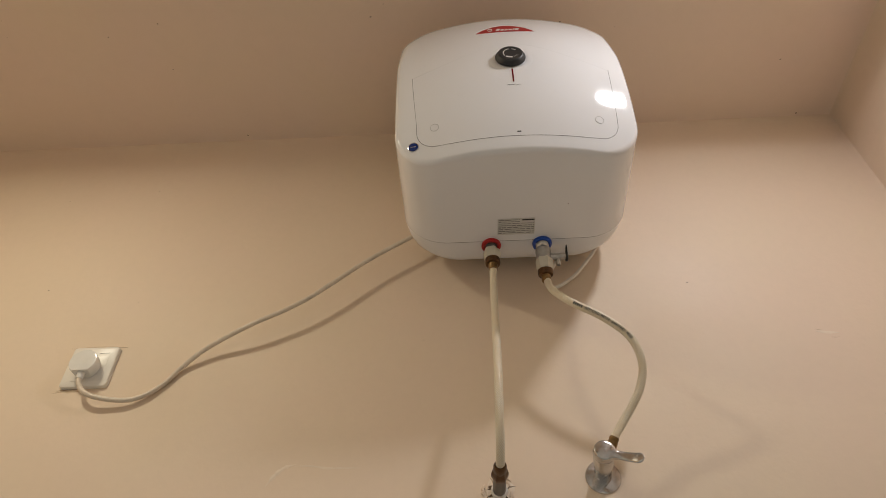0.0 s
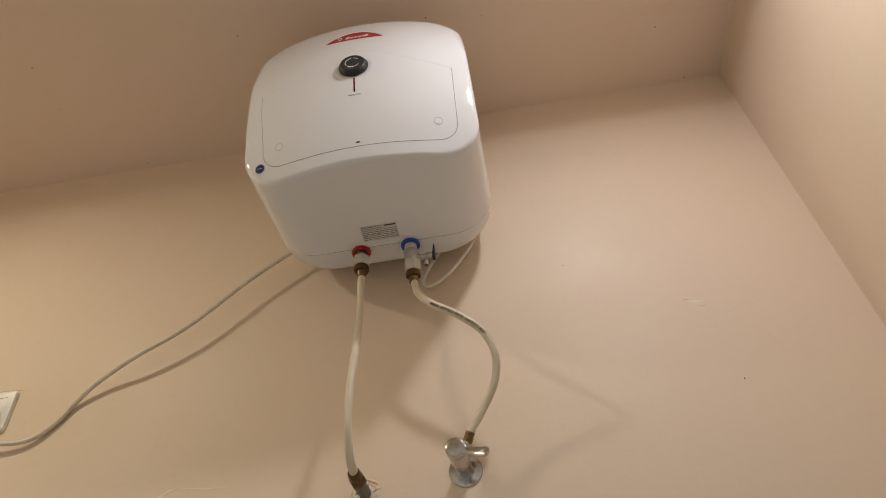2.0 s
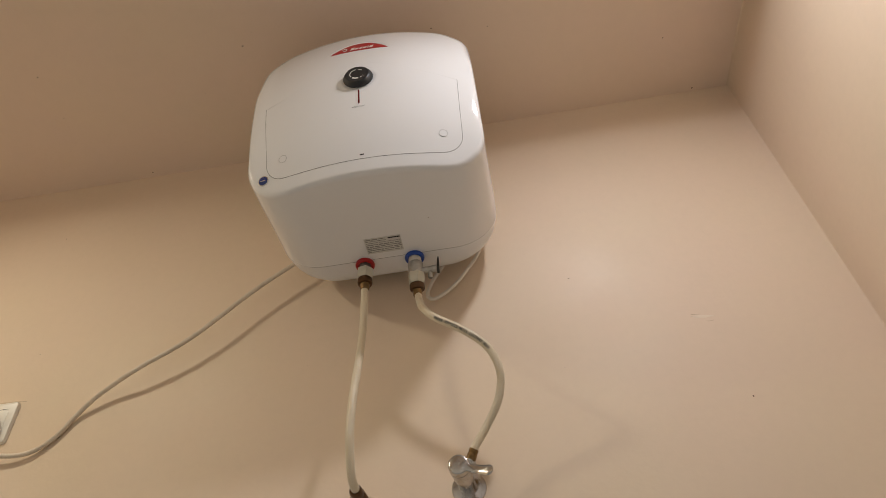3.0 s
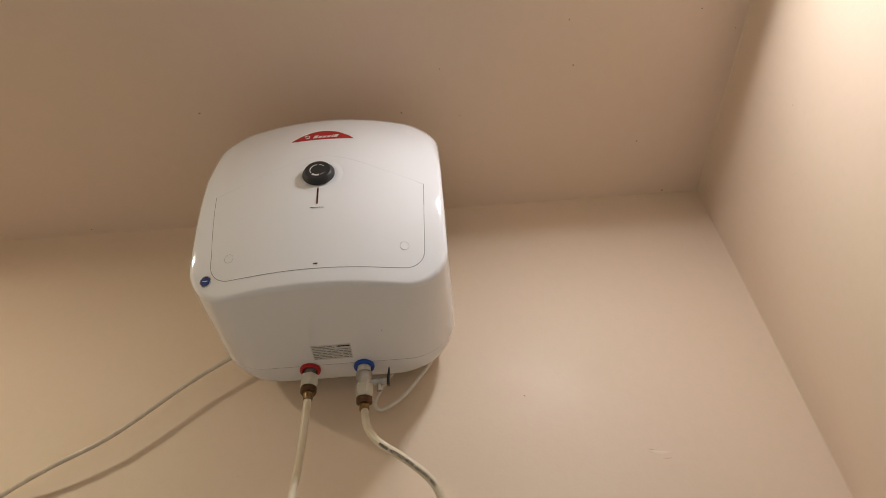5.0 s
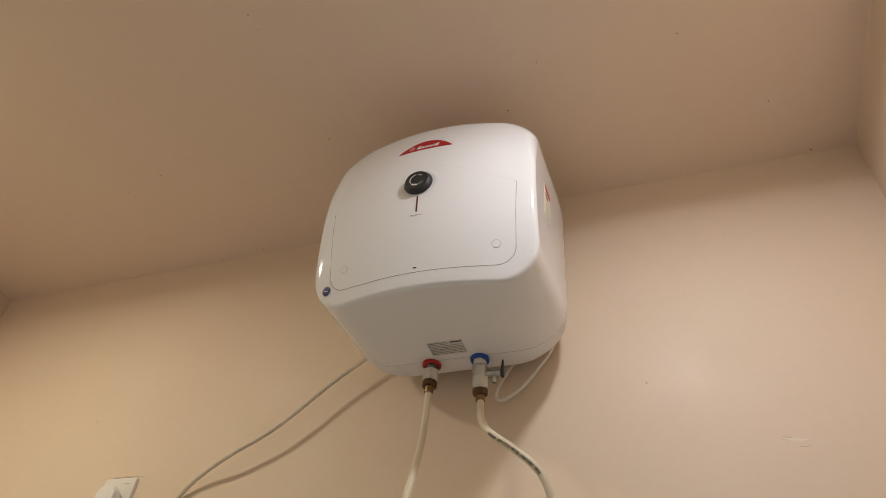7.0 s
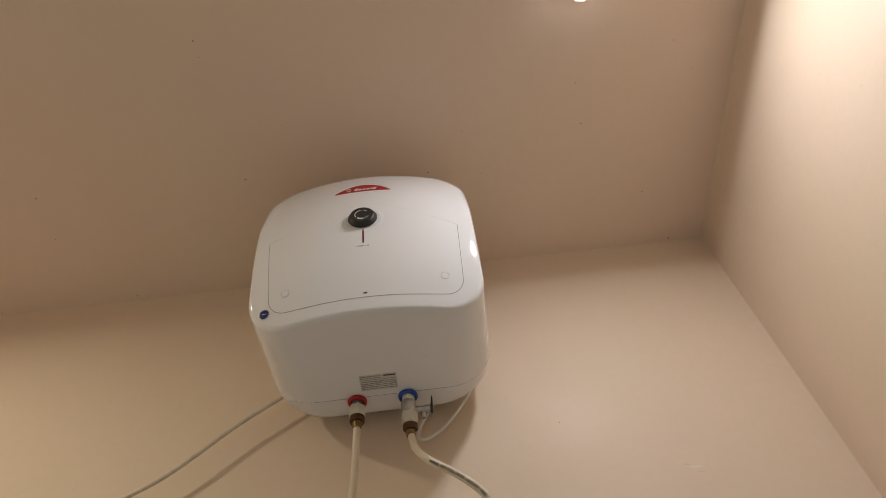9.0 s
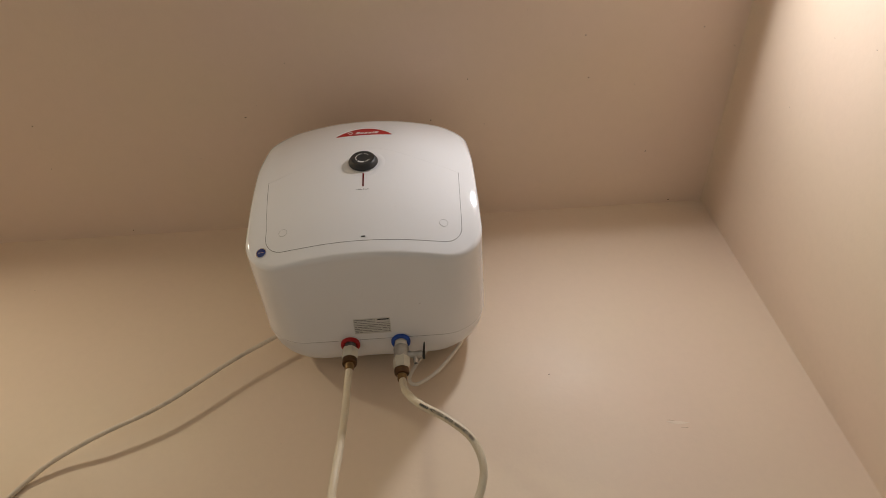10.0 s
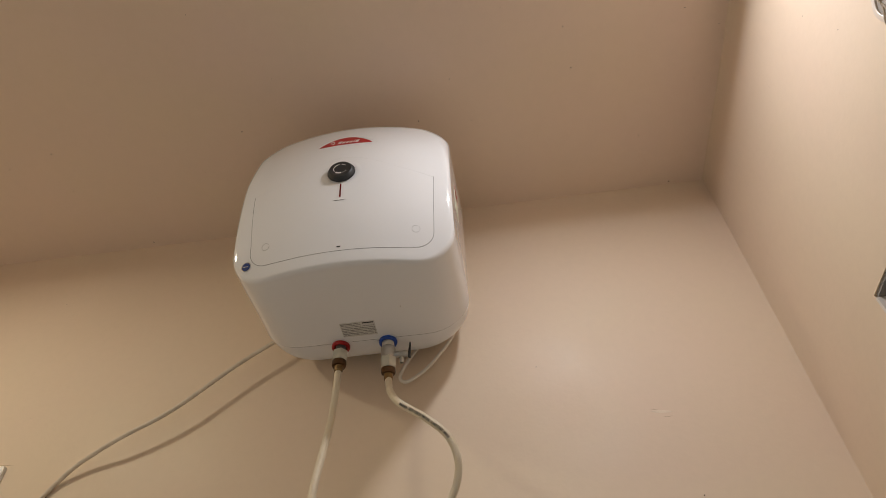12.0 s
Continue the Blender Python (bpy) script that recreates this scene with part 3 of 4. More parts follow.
# energy label on the side


def side_patch(y0, y1, z0, z1, lift):
    """A thin sheet that follows the curve of the cover's side."""
    bm = bmesh.new()
    rows = []
    for k in range(9):
        y = y0 + (y1 - y0) * k / 8
        t = (SPLIT - y) / (SPLIT + 0.3130)
        x = 0.2043 - 0.0052 * t * t * (3 - 2 * t)
        rows.append([bm.verts.new((x + d, y, z)) for z, d in ((z0, lift - 0.002), (z0, lift), (z1, lift), (z1, lift - 0.002))])
    for a, b in zip(rows, rows[1:]):
        bridge(bm, a, b)
    bm.faces.new(rows[0])
    bm.faces.new(rows[-1])
    return bm


side_tag = part("energy_label", side_patch(-0.254, -0.212, 2.438, 2.516, 0.0006), YELLOWTAG, heater, "pale energy label on the side")
part("label_band", side_patch(-0.252, -0.214, 2.503, 2.514, 0.0010), REDBADGE, side_tag, "red band")
part("label_band", side_patch(-0.248, -0.230, 2.486, 2.497, 0.0010), SMEAR, side_tag, "brown print")
part("label_band", side_patch(-0.250, -0.216, 2.444, 2.460, 0.0010), GREENTAG, side_tag, "pale green band")

# ---- pipe unions under the heater ----
down = pose(0, 0, 0, 180)
XR, XB, YP = -0.0455, 0.0455, -0.098


def turned(name, x, y, z, profile, mat, parent, label="", sides=0, turn=0.0, seg=40):
    m = Matrix.Translation((x, y, z)) @ down @ pose(0, 0, 0, 0, 0, turn)
    return part(name, lathe(profile, m, seg, sides=sides), mat, parent, label)


def collar(x, mat, label):
    turned("collar", x, YP, 2.2595, [(0.0160, 0), (0.0174, 0.0035), (0.0176, 0.0055), (0.0168, 0.0080), (0.0140, 0.0092), (0.0115, 0.0080), (0.0105, 0.0050)], mat, heater, label, seg=48)


def nut(name, x, z, mat, parent, r, h, turn, label):
    return turned(name, x, YP, z, [(r * 0.88, 0), (r, h * 0.12), (r, h * 0.86), (r * 0.86, h)], mat, parent, label, sides=6, turn=turn)


collar(XR, REDRING, "red plastic collar of the hot outlet")
collar(XB, BLUERING, "blue plastic collar of the cold inlet")
turned("stub", XR, YP, 2.256, [(0.0098, 0), (0.0098, 0.018)], SEAM, heater, "dark threaded outlet")

# safety valve
valve = thing("safety_valve", "nickel pressure relief valve with a black lever", "valve", (XB, YP, 2.21))
turned("tape", XB, YP, 2.262, [(0.0108, 0), (0.0112, 0.008), (0.0118, 0.012), (0.0112, 0.0145), (0.0118, 0.017), (0.0108, 0.019)], LOOPCORD, valve, "white sealing tape round the thread")
turned("body", XB, YP, 2.2462, [(0.0122, 0), (0.0134, 0.0015), (0.0138, 0.005), (0.0134, 0.016), (0.0128, 0.026), (0.0118, 0.030)], STEEL, valve, "nickel valve body")
arm = Matrix.Translation((XB + 0.008, YP, 2.2285)) @ pose(0, 0, 0, 0, 90, 0)
part("arm", lathe([(0.0068, 0), (0.0058, 0.012), (0.0056, 0.019), (0.0066, 0.021), (0.0066, 0.029), (0.0058, 0.030), (0.0, 0.030)], arm, 32), STEEL, valve, "side arm")
turned("spout", 0.0705, YP + 0.002, 2.2245, [(0.0042, 0), (0.0042, 0.011), (0.0036, 0.0125), (0.0026, 0.0125), (0.0026, 0.006)], STEEL, valve, "drain spout")
bm = box((0.0830, YP - 0.0048, 2.2200), (0.0880, YP + 0.0048, 2.2370), 0.0016)
bmesh.ops.subdivide_edges(bm, edges=[e for e in bm.edges if abs(e.verts[0].co.z - e.verts[1].co.z) > 0.008], cuts=1)
for v in bm.verts:
    k = max(0.0, (v.co.z - 2.229) / 0.008)
    v.co.x += 0.0022 * k - (v.co.x - 0.0855) * 0.55 * k
    v.co.y += (YP - v.co.y) * 0.3 * k
    v.co.z += 0.0150 * k
part("lever", bm, BLACK, valve, "black plastic lever")


def hose_thing(label, path, nuts, mat):
    ob = thing("water_hose", label, "hose", path[0], "hoses on the heater")
    part("tube", tube(path, 0.0062, 18), mat, ob, "yellowed braided hose")
    br = bmesh.new()
    fr = frames_along(path)
    for hand in (1, -1):
        for ph in range(12):
            ln = 0.0
            pts = []
            for k, (q, t, n, b) in enumerate(fr):
                if k:
                    ln += (q - fr[k - 1][0]).length
                a = hand * ln / 0.0068 + ph * 2 * math.pi / 12
                pts.append(q + 0.00602 * (math.cos(a) * n + math.sin(a) * b))
            tube(pts, 0.00042, 3, br)
    tagged(part("braid", br, BRAID, ob, "fine pale braid"), "fine pale braid", kind="stuff")
    return ob


hot_path = spline([(XR, YP, 2.205), (-0.0470, -0.0950, 2.1650), (-0.0485, -0.0940, 2.1210), (-0.0498, -0.0995, 2.0790), (-0.0512, -0.1097, 2.0360), (-0.0527, -0.1217, 1.9940), (-0.0545, -0.1305, 1.9520), (-0.0563, -0.1310, 1.9110), (-0.0578, -0.1205, 1.8730), (-0.0586, -0.1040, 1.8500), (-0.0590, -0.0800, 1.8430)], 16)
cold_path = spline([(0.0457, -0.0835, 2.184), (0.0485, -0.0885, 2.160), (0.0565, -0.104, 2.130), (0.0765, -0.117, 2.098), (0.1190, -0.119, 2.064), (0.1530, -0.111, 2.032), (0.1670, -0.095, 1.995), (0.1580, -0.074, 1.9590), (0.1320, -0.056, 1.9230), (0.1150, -0.053, 1.900), (0.1070, -0.0475, 1.886)], 18)
hot = hose_thing("yellowed braided water hose hanging below the heater", hot_path, None, HOSE)
cold = hose_thing("yellowed braided water hose looping to the stop tap", cold_path, None, HOSE)
for ob, x, z in ((hot, XR, 2.2430), (cold, XB, 2.2250)):
    nut("union_nut", x, z, NUT, ob, 0.0152, 0.0225, 12, "ivory plastic hexagonal nut")
    turned("ring_nut", x, YP, z - 0.0225, [(0.0110, 0), (0.0132, 0.0015), (0.0134, 0.0095), (0.0124, 0.0118), (0.0092, 0.0125)], BRASS, ob, "tarnished brass ring")
    turned("ferrule", x, YP, z - 0.034, [(0.0074, 0), (0.0086, 0.002), (0.0080, 0.004), (0.0084, 0.010), (0.0076, 0.013)], CRIMP, ob, "crimped brass ferrule", sides=12)

# the valve and the cold union lean a little towards the wall
lean = Matrix.Translation((XB, YP, 2.2570)) @ Matrix.Rotation(radians(11), 4, "X") @ Matrix.Translation((-XB, -YP, -2.2595))
for ob in list(valve.children) + [c for c in cold.children if c.name.split(".")[0] in ("union_nut", "ring_nut", "ferrule")]:
    ob.data.transform(lean)

# printed line on the cold hose
steps = [0.0]
for a, b in zip(cold_path, cold_path[1:]):
    steps.append(steps[-1] + (b - a).length)


def along(path, dist):
    for k in range(len(path) - 1):
        if steps[k + 1] >= dist:
            f = (dist - steps[k]) / (steps[k + 1] - steps[k])
            return path[k].lerp(path[k + 1], f), (path[k + 1] - path[k]).normalized()
    return path[-1], (path[-1] - path[-2]).normalized()


printed = bmesh.new()
FACING = Vector((0.05, -0.80, -0.60)).normalized()


def stamp(bm_src, dist):
    q, t = along(cold_path, dist)
    n = (FACING - t * FACING.dot(t)).normalized()
    v = n.cross(t)
    m = Matrix.Translation(q + n * 0.00655) @ Matrix((t, v, n)).transposed().to_4x4()
    bmesh.ops.transform(bm_src, matrix=m, verts=bm_src.verts)
    me = bpy.data.meshes.new("stamp")
    bm_src.to_mesh(me)
    bm_src.free()
    printed.from_mesh(me)
    bpy.data.meshes.remove(me)


start = 0.1030
for k in range(5):
    stamp(box((-0.0012, -0.0022, -0.0001), (0.0012, 0.0022, 0.0001)), start + 0.0034 * k)
dist = start + 0.0205
for ch in "HOT&COLD WATER SANITARY HOSE":
    if ch != " ":
        g = glyphs(ch, 0.0064, 0.00036)
        bmesh.ops.transform(g, matrix=Matrix.Diagonal((0.64, 1.0, 1, 1)), verts=g.verts)
        stamp(g, dist)
    dist += 0.00305
part("hose_print", printed, INK, cold, "black printed lettering along the hose")

# ---- wall connections ----
pipe = thing("pipe_outlet", "grey pipe end with brown brass nut in the wall", "pipe", (-0.0610, 0, 1.842))
out = Matrix.Translation((-0.0592, 0.004, 1.8424)) @ pose(0, 0, 0, 90)
part("pipe", lathe([(0.0094, 0), (0.0094, 0.054)], out, 32), GALV, pipe, "grey galvanised pipe")
part("seal_ring", lathe([(0.0122, 0.002), (0.0126, 0.008), (0.0115, 0.0105), (0.0098, 0.0105)], out, 32), JAMB, pipe, "white sealing ring")
part("nut", lathe([(0.0104, 0.050), (0.0124, 0.053), (0.0124, 0.064), (0.0112, 0.066), (0.0112, 0.071), (0.0100, 0.074)], out, sides=6), BRASS, pipe, "brown tarnished brass nut")
part("ferrule", lathe([(0.0090, 0.070), (0.0098, 0.073), (0.0090, 0.077), (0.0095, 0.083), (0.0080, 0.087)], out, 24), BRASS, pipe, "brass ferrule")


def splat(x, z, r, seed, amp, height, mat, name, label, n=60):
    """A low uneven patch of filler on the wall."""
    bm = bmesh.new()
    rows = []
    for s, h in ((1.0, -0.0005), (0.85, 0.5), (0.55, 1.0), (0.3, 0.8)):
        row = []
        for k in range(n):
            a = 2 * math.pi * k / n
            rr = r * s * (1 + amp * noise.noise(Vector((math.cos(a) * 1.7, math.sin(a) * 1.7, seed))) + amp * 0.4 * noise.noise(Vector((math.cos(a) * 6, math.sin(a) * 6, seed))))
            hh = height * h * (1 + 0.5 * noise.noise(Vector((rr * 300 * math.cos(a), rr * 300 * math.sin(a), seed)))) if h > 0 else -0.0006
            row.append(bm.verts.new((x + rr * math.cos(a), -hh, z + rr * math.sin(a))))
        rows.append(row)
    for a, b in zip(rows, rows[1:]):
        bridge(bm, a, b)
    bm.faces.new(rows[-1])
    return bm


filler = thing("wall_filler", "rough pale filler patch round the pipe in the wall", "filler patch", (-0.061, 0, 1.84))
part("patch", splat(-0.0600, 1.8415, 0.0225, 2.2, 0.32, 0.0016, PATCH, "", ""), PATCH, filler)
# Dark splat under the lips: its colour stands in for the shaded gap.
part("grime", splat(-0.0612, 1.8432, 0.0146, 7.2, 0.42, 0.0021, CRACK_BROWN, "", ""), CRACK_BROWN, filler, "dark brown splat standing in for the shaded gap round the pipe")

rng = random.Random(8)
for a0, span, r in ((15, 60, 0.0185), (82, 44, 0.0170), (132, 70, 0.0190), (210, 40, 0.0175), (262, 58, 0.0188), (328, 34, 0.0172), (40, 50, 0.0235), (150, 46, 0.0240), (300, 42, 0.0232)):
    lump = []
    for k in range(13):
        a, q = radians(a0 + span * k / 12), r * (1 + 0.12 * noise.noise(Vector((k * 0.5, a0, 2))))
        lump.append(Vector((-0.0592 + q * math.cos(a), -0.0004, 1.8424 + q * math.sin(a))))
    part("plaster_lip", tube(lump, lambda u: 0.0004 + 0.0021 * math.sin(math.pi * u) ** 0.6 * (0.8 + 0.5 * noise.noise(Vector((u * 7, a0, 5)))), 10), PAINT, filler, "", 70)
for a0 in (20, 75, 118, 165, 205, 250, 320):
    crack = []
    for k in range(7):
        a, r = radians(a0 + 9 * noise.noise(Vector((k * 0.7, a0, 0)))), 0.0125 + 0.0022 * k
        crack.append(Vector((-0.0595 + r * math.cos(a), -0.0019 + 0.0002 * k, 1.8420 + r * math.sin(a))))
    part("crack", tube(crack, lambda u: 0.0009 * (1 - 0.8 * u), 6), CRACK_BROWN, filler, "dark crack")

tap = thing("stop_tap", "worn chrome angle stop tap with lever handle", "tap", (0.0953, 0, 1.8597))
tp = Matrix.Translation((0.0953, 0.0, 1.8597)) @ pose(0, 0, 0, 90)
part("wall_flange", lathe([(0.0262, 0), (0.0262, 0.0012), (0.0254, 0.0022), (0.0200, 0.0030), (0.0128, 0.0036)], tp, 56), CHROME, tap, "round chrome wall flange")
bm = lathe([(0.0126, 0.003), (0.0128, 0.022), (0.0134, 0.030), (0.0142, 0.040), (0.0148, 0.052), (0.0150, 0.0655)], tp, 48)
for v in bm.verts:
    v.co.x -= 0.0066 * max(0.0, -v.co.y / 0.065)
    v.co.z += 0.0026 * max(0.0, -v.co.y / 0.065)
part("body", bm, CHROME, tap, "chrome tap body")
nz = Matrix.Translation((0.0985, -0.0465, 1.8700)) @ pose(0, 0, 0, 0, 30, 0)
part("outlet", lathe([(0.0085, 0), (0.0085, 0.008), (0.0092, 0.009), (0.0092, 0.0115)], nz, 32), CHROME, tap, "chrome outlet")
part("ferrule", tube(cold_path[-14:] + [cold_path[-1] + 0.006 * (cold_path[-1] - cold_path[-4]).normalized()], lambda u: 0.0069 + 0.0006 * (0.12 < u < 0.3 or u > 0.6), 24), CRIMP, cold, "tarnished brass end ferrule")
bm = bmesh.new()
prof = []
ax, az = Vector((0.914, 0, -0.406)), Vector((0.406, 0, 0.914))
for k in range(41):
    u = -0.0150 + 0.0675 * k / 40
    cap_w = math.sqrt(max(0.0, 0.0153 ** 2 - min(u, 0.0153) ** 2))
    arm_w = 0.0064 + 0.0022 * max(0.0, (u - 0.018) / 0.030) ** 1.5
    arm_w *= math.sqrt(max(0.02, 1 - max(0.0, (u - 0.044) / 0.0088) ** 2))
    w = max(0.0008, (cap_w ** 4 + arm_w ** 4) ** 0.25) if u > 0 else max(0.0008, cap_w)
    far = max(0.0, min(1.0, (u - 0.008) / 0.016))
    far *= far * (3 - 2 * far)
    front = -0.0795 + 0.0030 * math.sin(math.pi * min(1.0, max(0.0, u - 0.006) / 0.040)) - 0.0120 * max(0.0, u / 0.05) ** 1.6 + 0.0028 * max(0.0, -u / 0.015) ** 3
    back = -0.0630 * (1 - far) + (front + 0.0052) * far
    mid, half = (front + back) / 2, (back - front) / 2
    c = Vector((0.0886, mid, 1.8625)) + ax * u
    row = []
    for j in range(24):
        a = 2 * math.pi * j / 24
        ca, sa = math.cos(a), math.sin(a)
        p, e = 0.36 + 0.4 * far, 0.34 + 0.4 * far
        row.append(bm.verts.new(c + az * w * math.copysign(abs(ca) ** e, ca) + Vector((0, half, 0)) * math.copysign(abs(sa) ** p, sa)))
    prof.append(row)
for a, b in zip(prof, prof[1:]):
    bridge(bm, a, b)
bm.faces.new(prof[0])
bm.faces.new(prof[-1])
handle = part("handle", bm, CHROME, tap, "chrome cap drawn out into a flat lever", 70)
part("index_dot", lathe([(0.0021, 0), (0.0021, 0.0008), (0.0, 0.0012)], Matrix.Translation((0.0742, -0.0700, 1.8650)) @ pose(0, 0, 0, 0, -90, 0), 16), REDLENS, handle, "tiny red index dot")

# ---- socket, plug and cord ----
SX, SZ = -0.7525, 2.0890
socket = thing("wall_socket", "white plastic socket plate with grimy edges", "socket", (SX, 0, SZ))


def rounded_plate(x0, x1, z0, z1, r, y0, y1, edge):
    """A plate on the wall with rounded corners and a soft front edge."""
    bm = bmesh.new()
    rings = []
    for d, y in ((0.0, y0), (0.0, y1 + edge), (edge * 0.3, y1 + edge * 0.3), (edge, y1)):
        pts = []
        for cx, cz, a0 in ((x1 - r, z0 + r, -90), (x1 - r, z1 - r, 0), (x0 + r, z1 - r, 90), (x0 + r, z0 + r, 180)):
            pts += [(cx + (r - d) * math.cos(radians(a0 + 15 * k)), cz + (r - d) * math.sin(radians(a0 + 15 * k))) for k in range(7)]
        rings.append([bm.verts.new((x, y, z)) for x, z in pts])
    for a, b in zip(rings, rings[1:]):
        bridge(bm, a, b)
    bm.faces.new(rings[-1])
    return bm


bm = rounded_plate(SX - 0.043, SX + 0.040, SZ - 0.0415, SZ + 0.0415, 0.007, 0.0, -0.0080, 0.004)
plate = part("plate", bm, SOCKET, socket, "white moulded plate")
part("plate_line", box((SX + 0.008, -0.0084, SZ + 0.0262), (SX + 0.026, -0.0079, SZ + 0.0268)), SEAM, plate)
part("insert", rounded_plate(SX - 0.0265, SX + 0.0265, SZ - 0.031, SZ + 0.0235, 0.004, -0.0075, -0.0086, 0.0005), SOCKET, socket, "white socket insert")
cord = thing("power_cord", "grimy white power cord with a round plug in the socket", "power cord", (-0.737, -0.05, 2.065))
pm = Matrix.Translation((-0.7530, -0.0085, 2.0822)) @ pose(0, 0, 0, 90)
plug_bm = lathe([(0.0190, -0.001), (0.0196, 0.001), (0.0198, 0.006), (0.0222, 0.0068), (0.0230, 0.010), (0.0233, 0.0228), (0.0231, 0.0243), (0.0224, 0.0252), (0.0205, 0.0255), (0.012, 0.0256), (0.0, 0.0256)], pm, 72)
cut = bmesh.ops.bisect_plane(plug_bm, geom=plug_bm.verts[:] + plug_bm.edges[:] + plug_bm.faces[:], plane_co=(0, 0, 2.0637), plane_no=(0, 0, -1), clear_outer=True)
bmesh.ops.contextual_create(plug_bm, geom=[e for e in cut["geom_cut"] if isinstance(e, bmesh.types.BMEdge)])
plug = part("plug", plug_bm, PLUG, cord, "round glossy white plug with a flat underside", 28)
sl = Matrix.Translation((-0.7530, -0.0230, 2.0637)) @ pose(0, 0, 0, 0, 180, 0)
part("strain_relief", lathe([(0.0075, -0.004), (0.0066, 0.004), (0.0055, 0.009), (0.0050, 0.011)], sl, 24), PLUG, plug, "white cable sleeve")
cord_path = spline([(-0.7530, -0.0230, 2.0570), (-0.7505, -0.0232, 2.0440), (-0.7390, -0.0208, 2.0295), (-0.7150, -0.0172, 2.0190), (-0.6720, -0.0108, 2.0153), (-0.6415, -0.0068, 2.0245), (-0.6140, -0.005, 2.0475), (-0.5910, -0.0065, 2.0785), (-0.5640, -0.014, 2.1020), (-0.5330, -0.021, 2.121), (-0.4766, -0.033, 2.147), (-0.3860, -0.037, 2.196), (-0.2804, -0.039, 2.2855), (-0.2029, -0.040, 2.3407), (-0.1720, -0.037, 2.363)], 14)
part("cable", tube(cord_path, 0.0042, 14), CORD, cord, "grimy white round cable")

lead = thing("earth_lead", "white lead looping below the heater", "cable", (0.16, -0.02, 2.31))
part("lead", tube(spline([(0.168, -0.028, 2.330), (0.1560, -0.023, 2.306), (0.1350, -0.022, 2.2760), (0.1110, -0.022, 2.2455), (0.0880, -0.023, 2.2250), (0.0685, -0.024, 2.2140), (0.0575, -0.024, 2.2195), (0.0572, -0.023, 2.235), (0.0710, -0.022, 2.266), (0.0920, -0.022, 2.298), (0.105, -0.022, 2.318)], 10), 0.0034, 12), LOOPCORD, lead)

# ---- fitting with loose flex on the side wall ----
FY, FZ = -0.652, 2.261
fx = thing("wall_fitting", "round white rimmed fitting with loose dusty twisted wires", "junction box", (RIGHT, FY, FZ))
fm = Matrix.Translation((RIGHT, FY, FZ)) @ pose(0, 0, 0, 0, -90, 0)
part("rim", lathe([(0.0335, 0), (0.0338, 0.0018), (0.0330, 0.0030), (0.0300, 0.0038), (0.0262, 0.0042), (0.0250, 0.0036), (0.0246, 0.001), (0.0, 0.001)], fm, 56), BOXWHITE, fx, "round white rim")
# Flat disc, not a recess: its grey stands in for the shade inside.
part("hollow", lathe([(0.0242, 0.0006), (0.0242, 0.0016), (0.0, 0.0018)], fm, 40), HOLLOW_SHADE, fx, "dusty grey hollow")


def twisted(points, name, r=0.0010):
    p = spline(points, 20)
    bm = bmesh.new()
    fr = frames_along(p)
    for ph in (0, math.pi):
        tube([q + 0.00045 * (math.cos(k * 0.42 + ph) * n + math.sin(k * 0.42 + ph) * b) for k, (q, t, n, b) in enumerate(fr)], lambda u: r * (1 + 0.16 * noise.noise(Vector((u * 23, ph, 0)))), 8, bm)
    part(name, bm, TWINE, fx, "dusty twisted flex")


twisted([(0.7800, -0.6760, 2.2640), (0.7720, -0.6660, 2.2680), (0.7700, -0.6580, 2.2630), (0.7700, -0.6580, 2.2450), (0.7700, -0.6580, 2.2300), (0.7700, -0.6560, 2.2080), (0.7700, -0.6560, 2.1930), (0.7760, -0.6640, 2.1820), (0.7900, -0.6760, 2.1800)], "flex")
twisted([(0.7800, -0.6720, 2.2600), (0.7690, -0.6630, 2.2620), (0.7676, -0.6595, 2.2560), (0.7680, -0.6590, 2.2430), (0.7690, -0.6585, 2.2310), (0.7700, -0.6540, 2.2210), (0.7700, -0.6430, 2.2100), (0.7700, -0.6382, 2.1980), (0.7700, -0.6350, 2.1815), (0.7740, -0.6420, 2.1660), (0.7850, -0.6560, 2.1600)], "flex")
twisted([(0.7700, -0.6590, 2.2330), (0.7760, -0.6640, 2.2300), (0.7950, -0.6680, 2.2480)], "flex")

# ---- marks on the walls ----


def specks(name, spots, place, label):
    bm = bmesh.new()
    for k, (u, v, r) in enumerate(spots):
        m = place(u, v) @ Matrix.Rotation(k * 1.3, 4, "Z") @ Matrix.Diagonal((r, r * (0.55 + 0.4 * ((k * 37) % 10) / 10), 0.0006, 1))
        bmesh.ops.create_icosphere(bm, subdivisions=1, radius=1.0, matrix=m)
    return tagged(solid(name, bm, SPECK), label, "specks", kind="stuff")


rng = random.Random(21)
spots = [(-0.270, -0.300, 0.0026), (-0.722, -0.308, 0.0020), (0.631, -0.154, 0.0020), (-0.603, -0.015, 0.0022), (0.131, -0.268, 0.0020), (0.475, -0.349, 0.0020), (0.459, -0.444, 0.0019), (0.713, -0.008, 0.0023), (-0.294, -0.611, 0.0020),
         (-0.292, -0.578, 0.0014), (-1.008, -0.383, 0.0014), (-0.838, -0.283, 0.0015), (-0.725, -0.200, 0.0013), (-0.165, -0.419, 0.0012), (0.213, -0.361, 0.0014), (0.250, -0.251, 0.0013), (0.659, -0.514, 0.0015), (0.706, -0.448, 0.0015), (0.780, -0.404, 0.0011), (0.785, -0.507, 0.0010)]
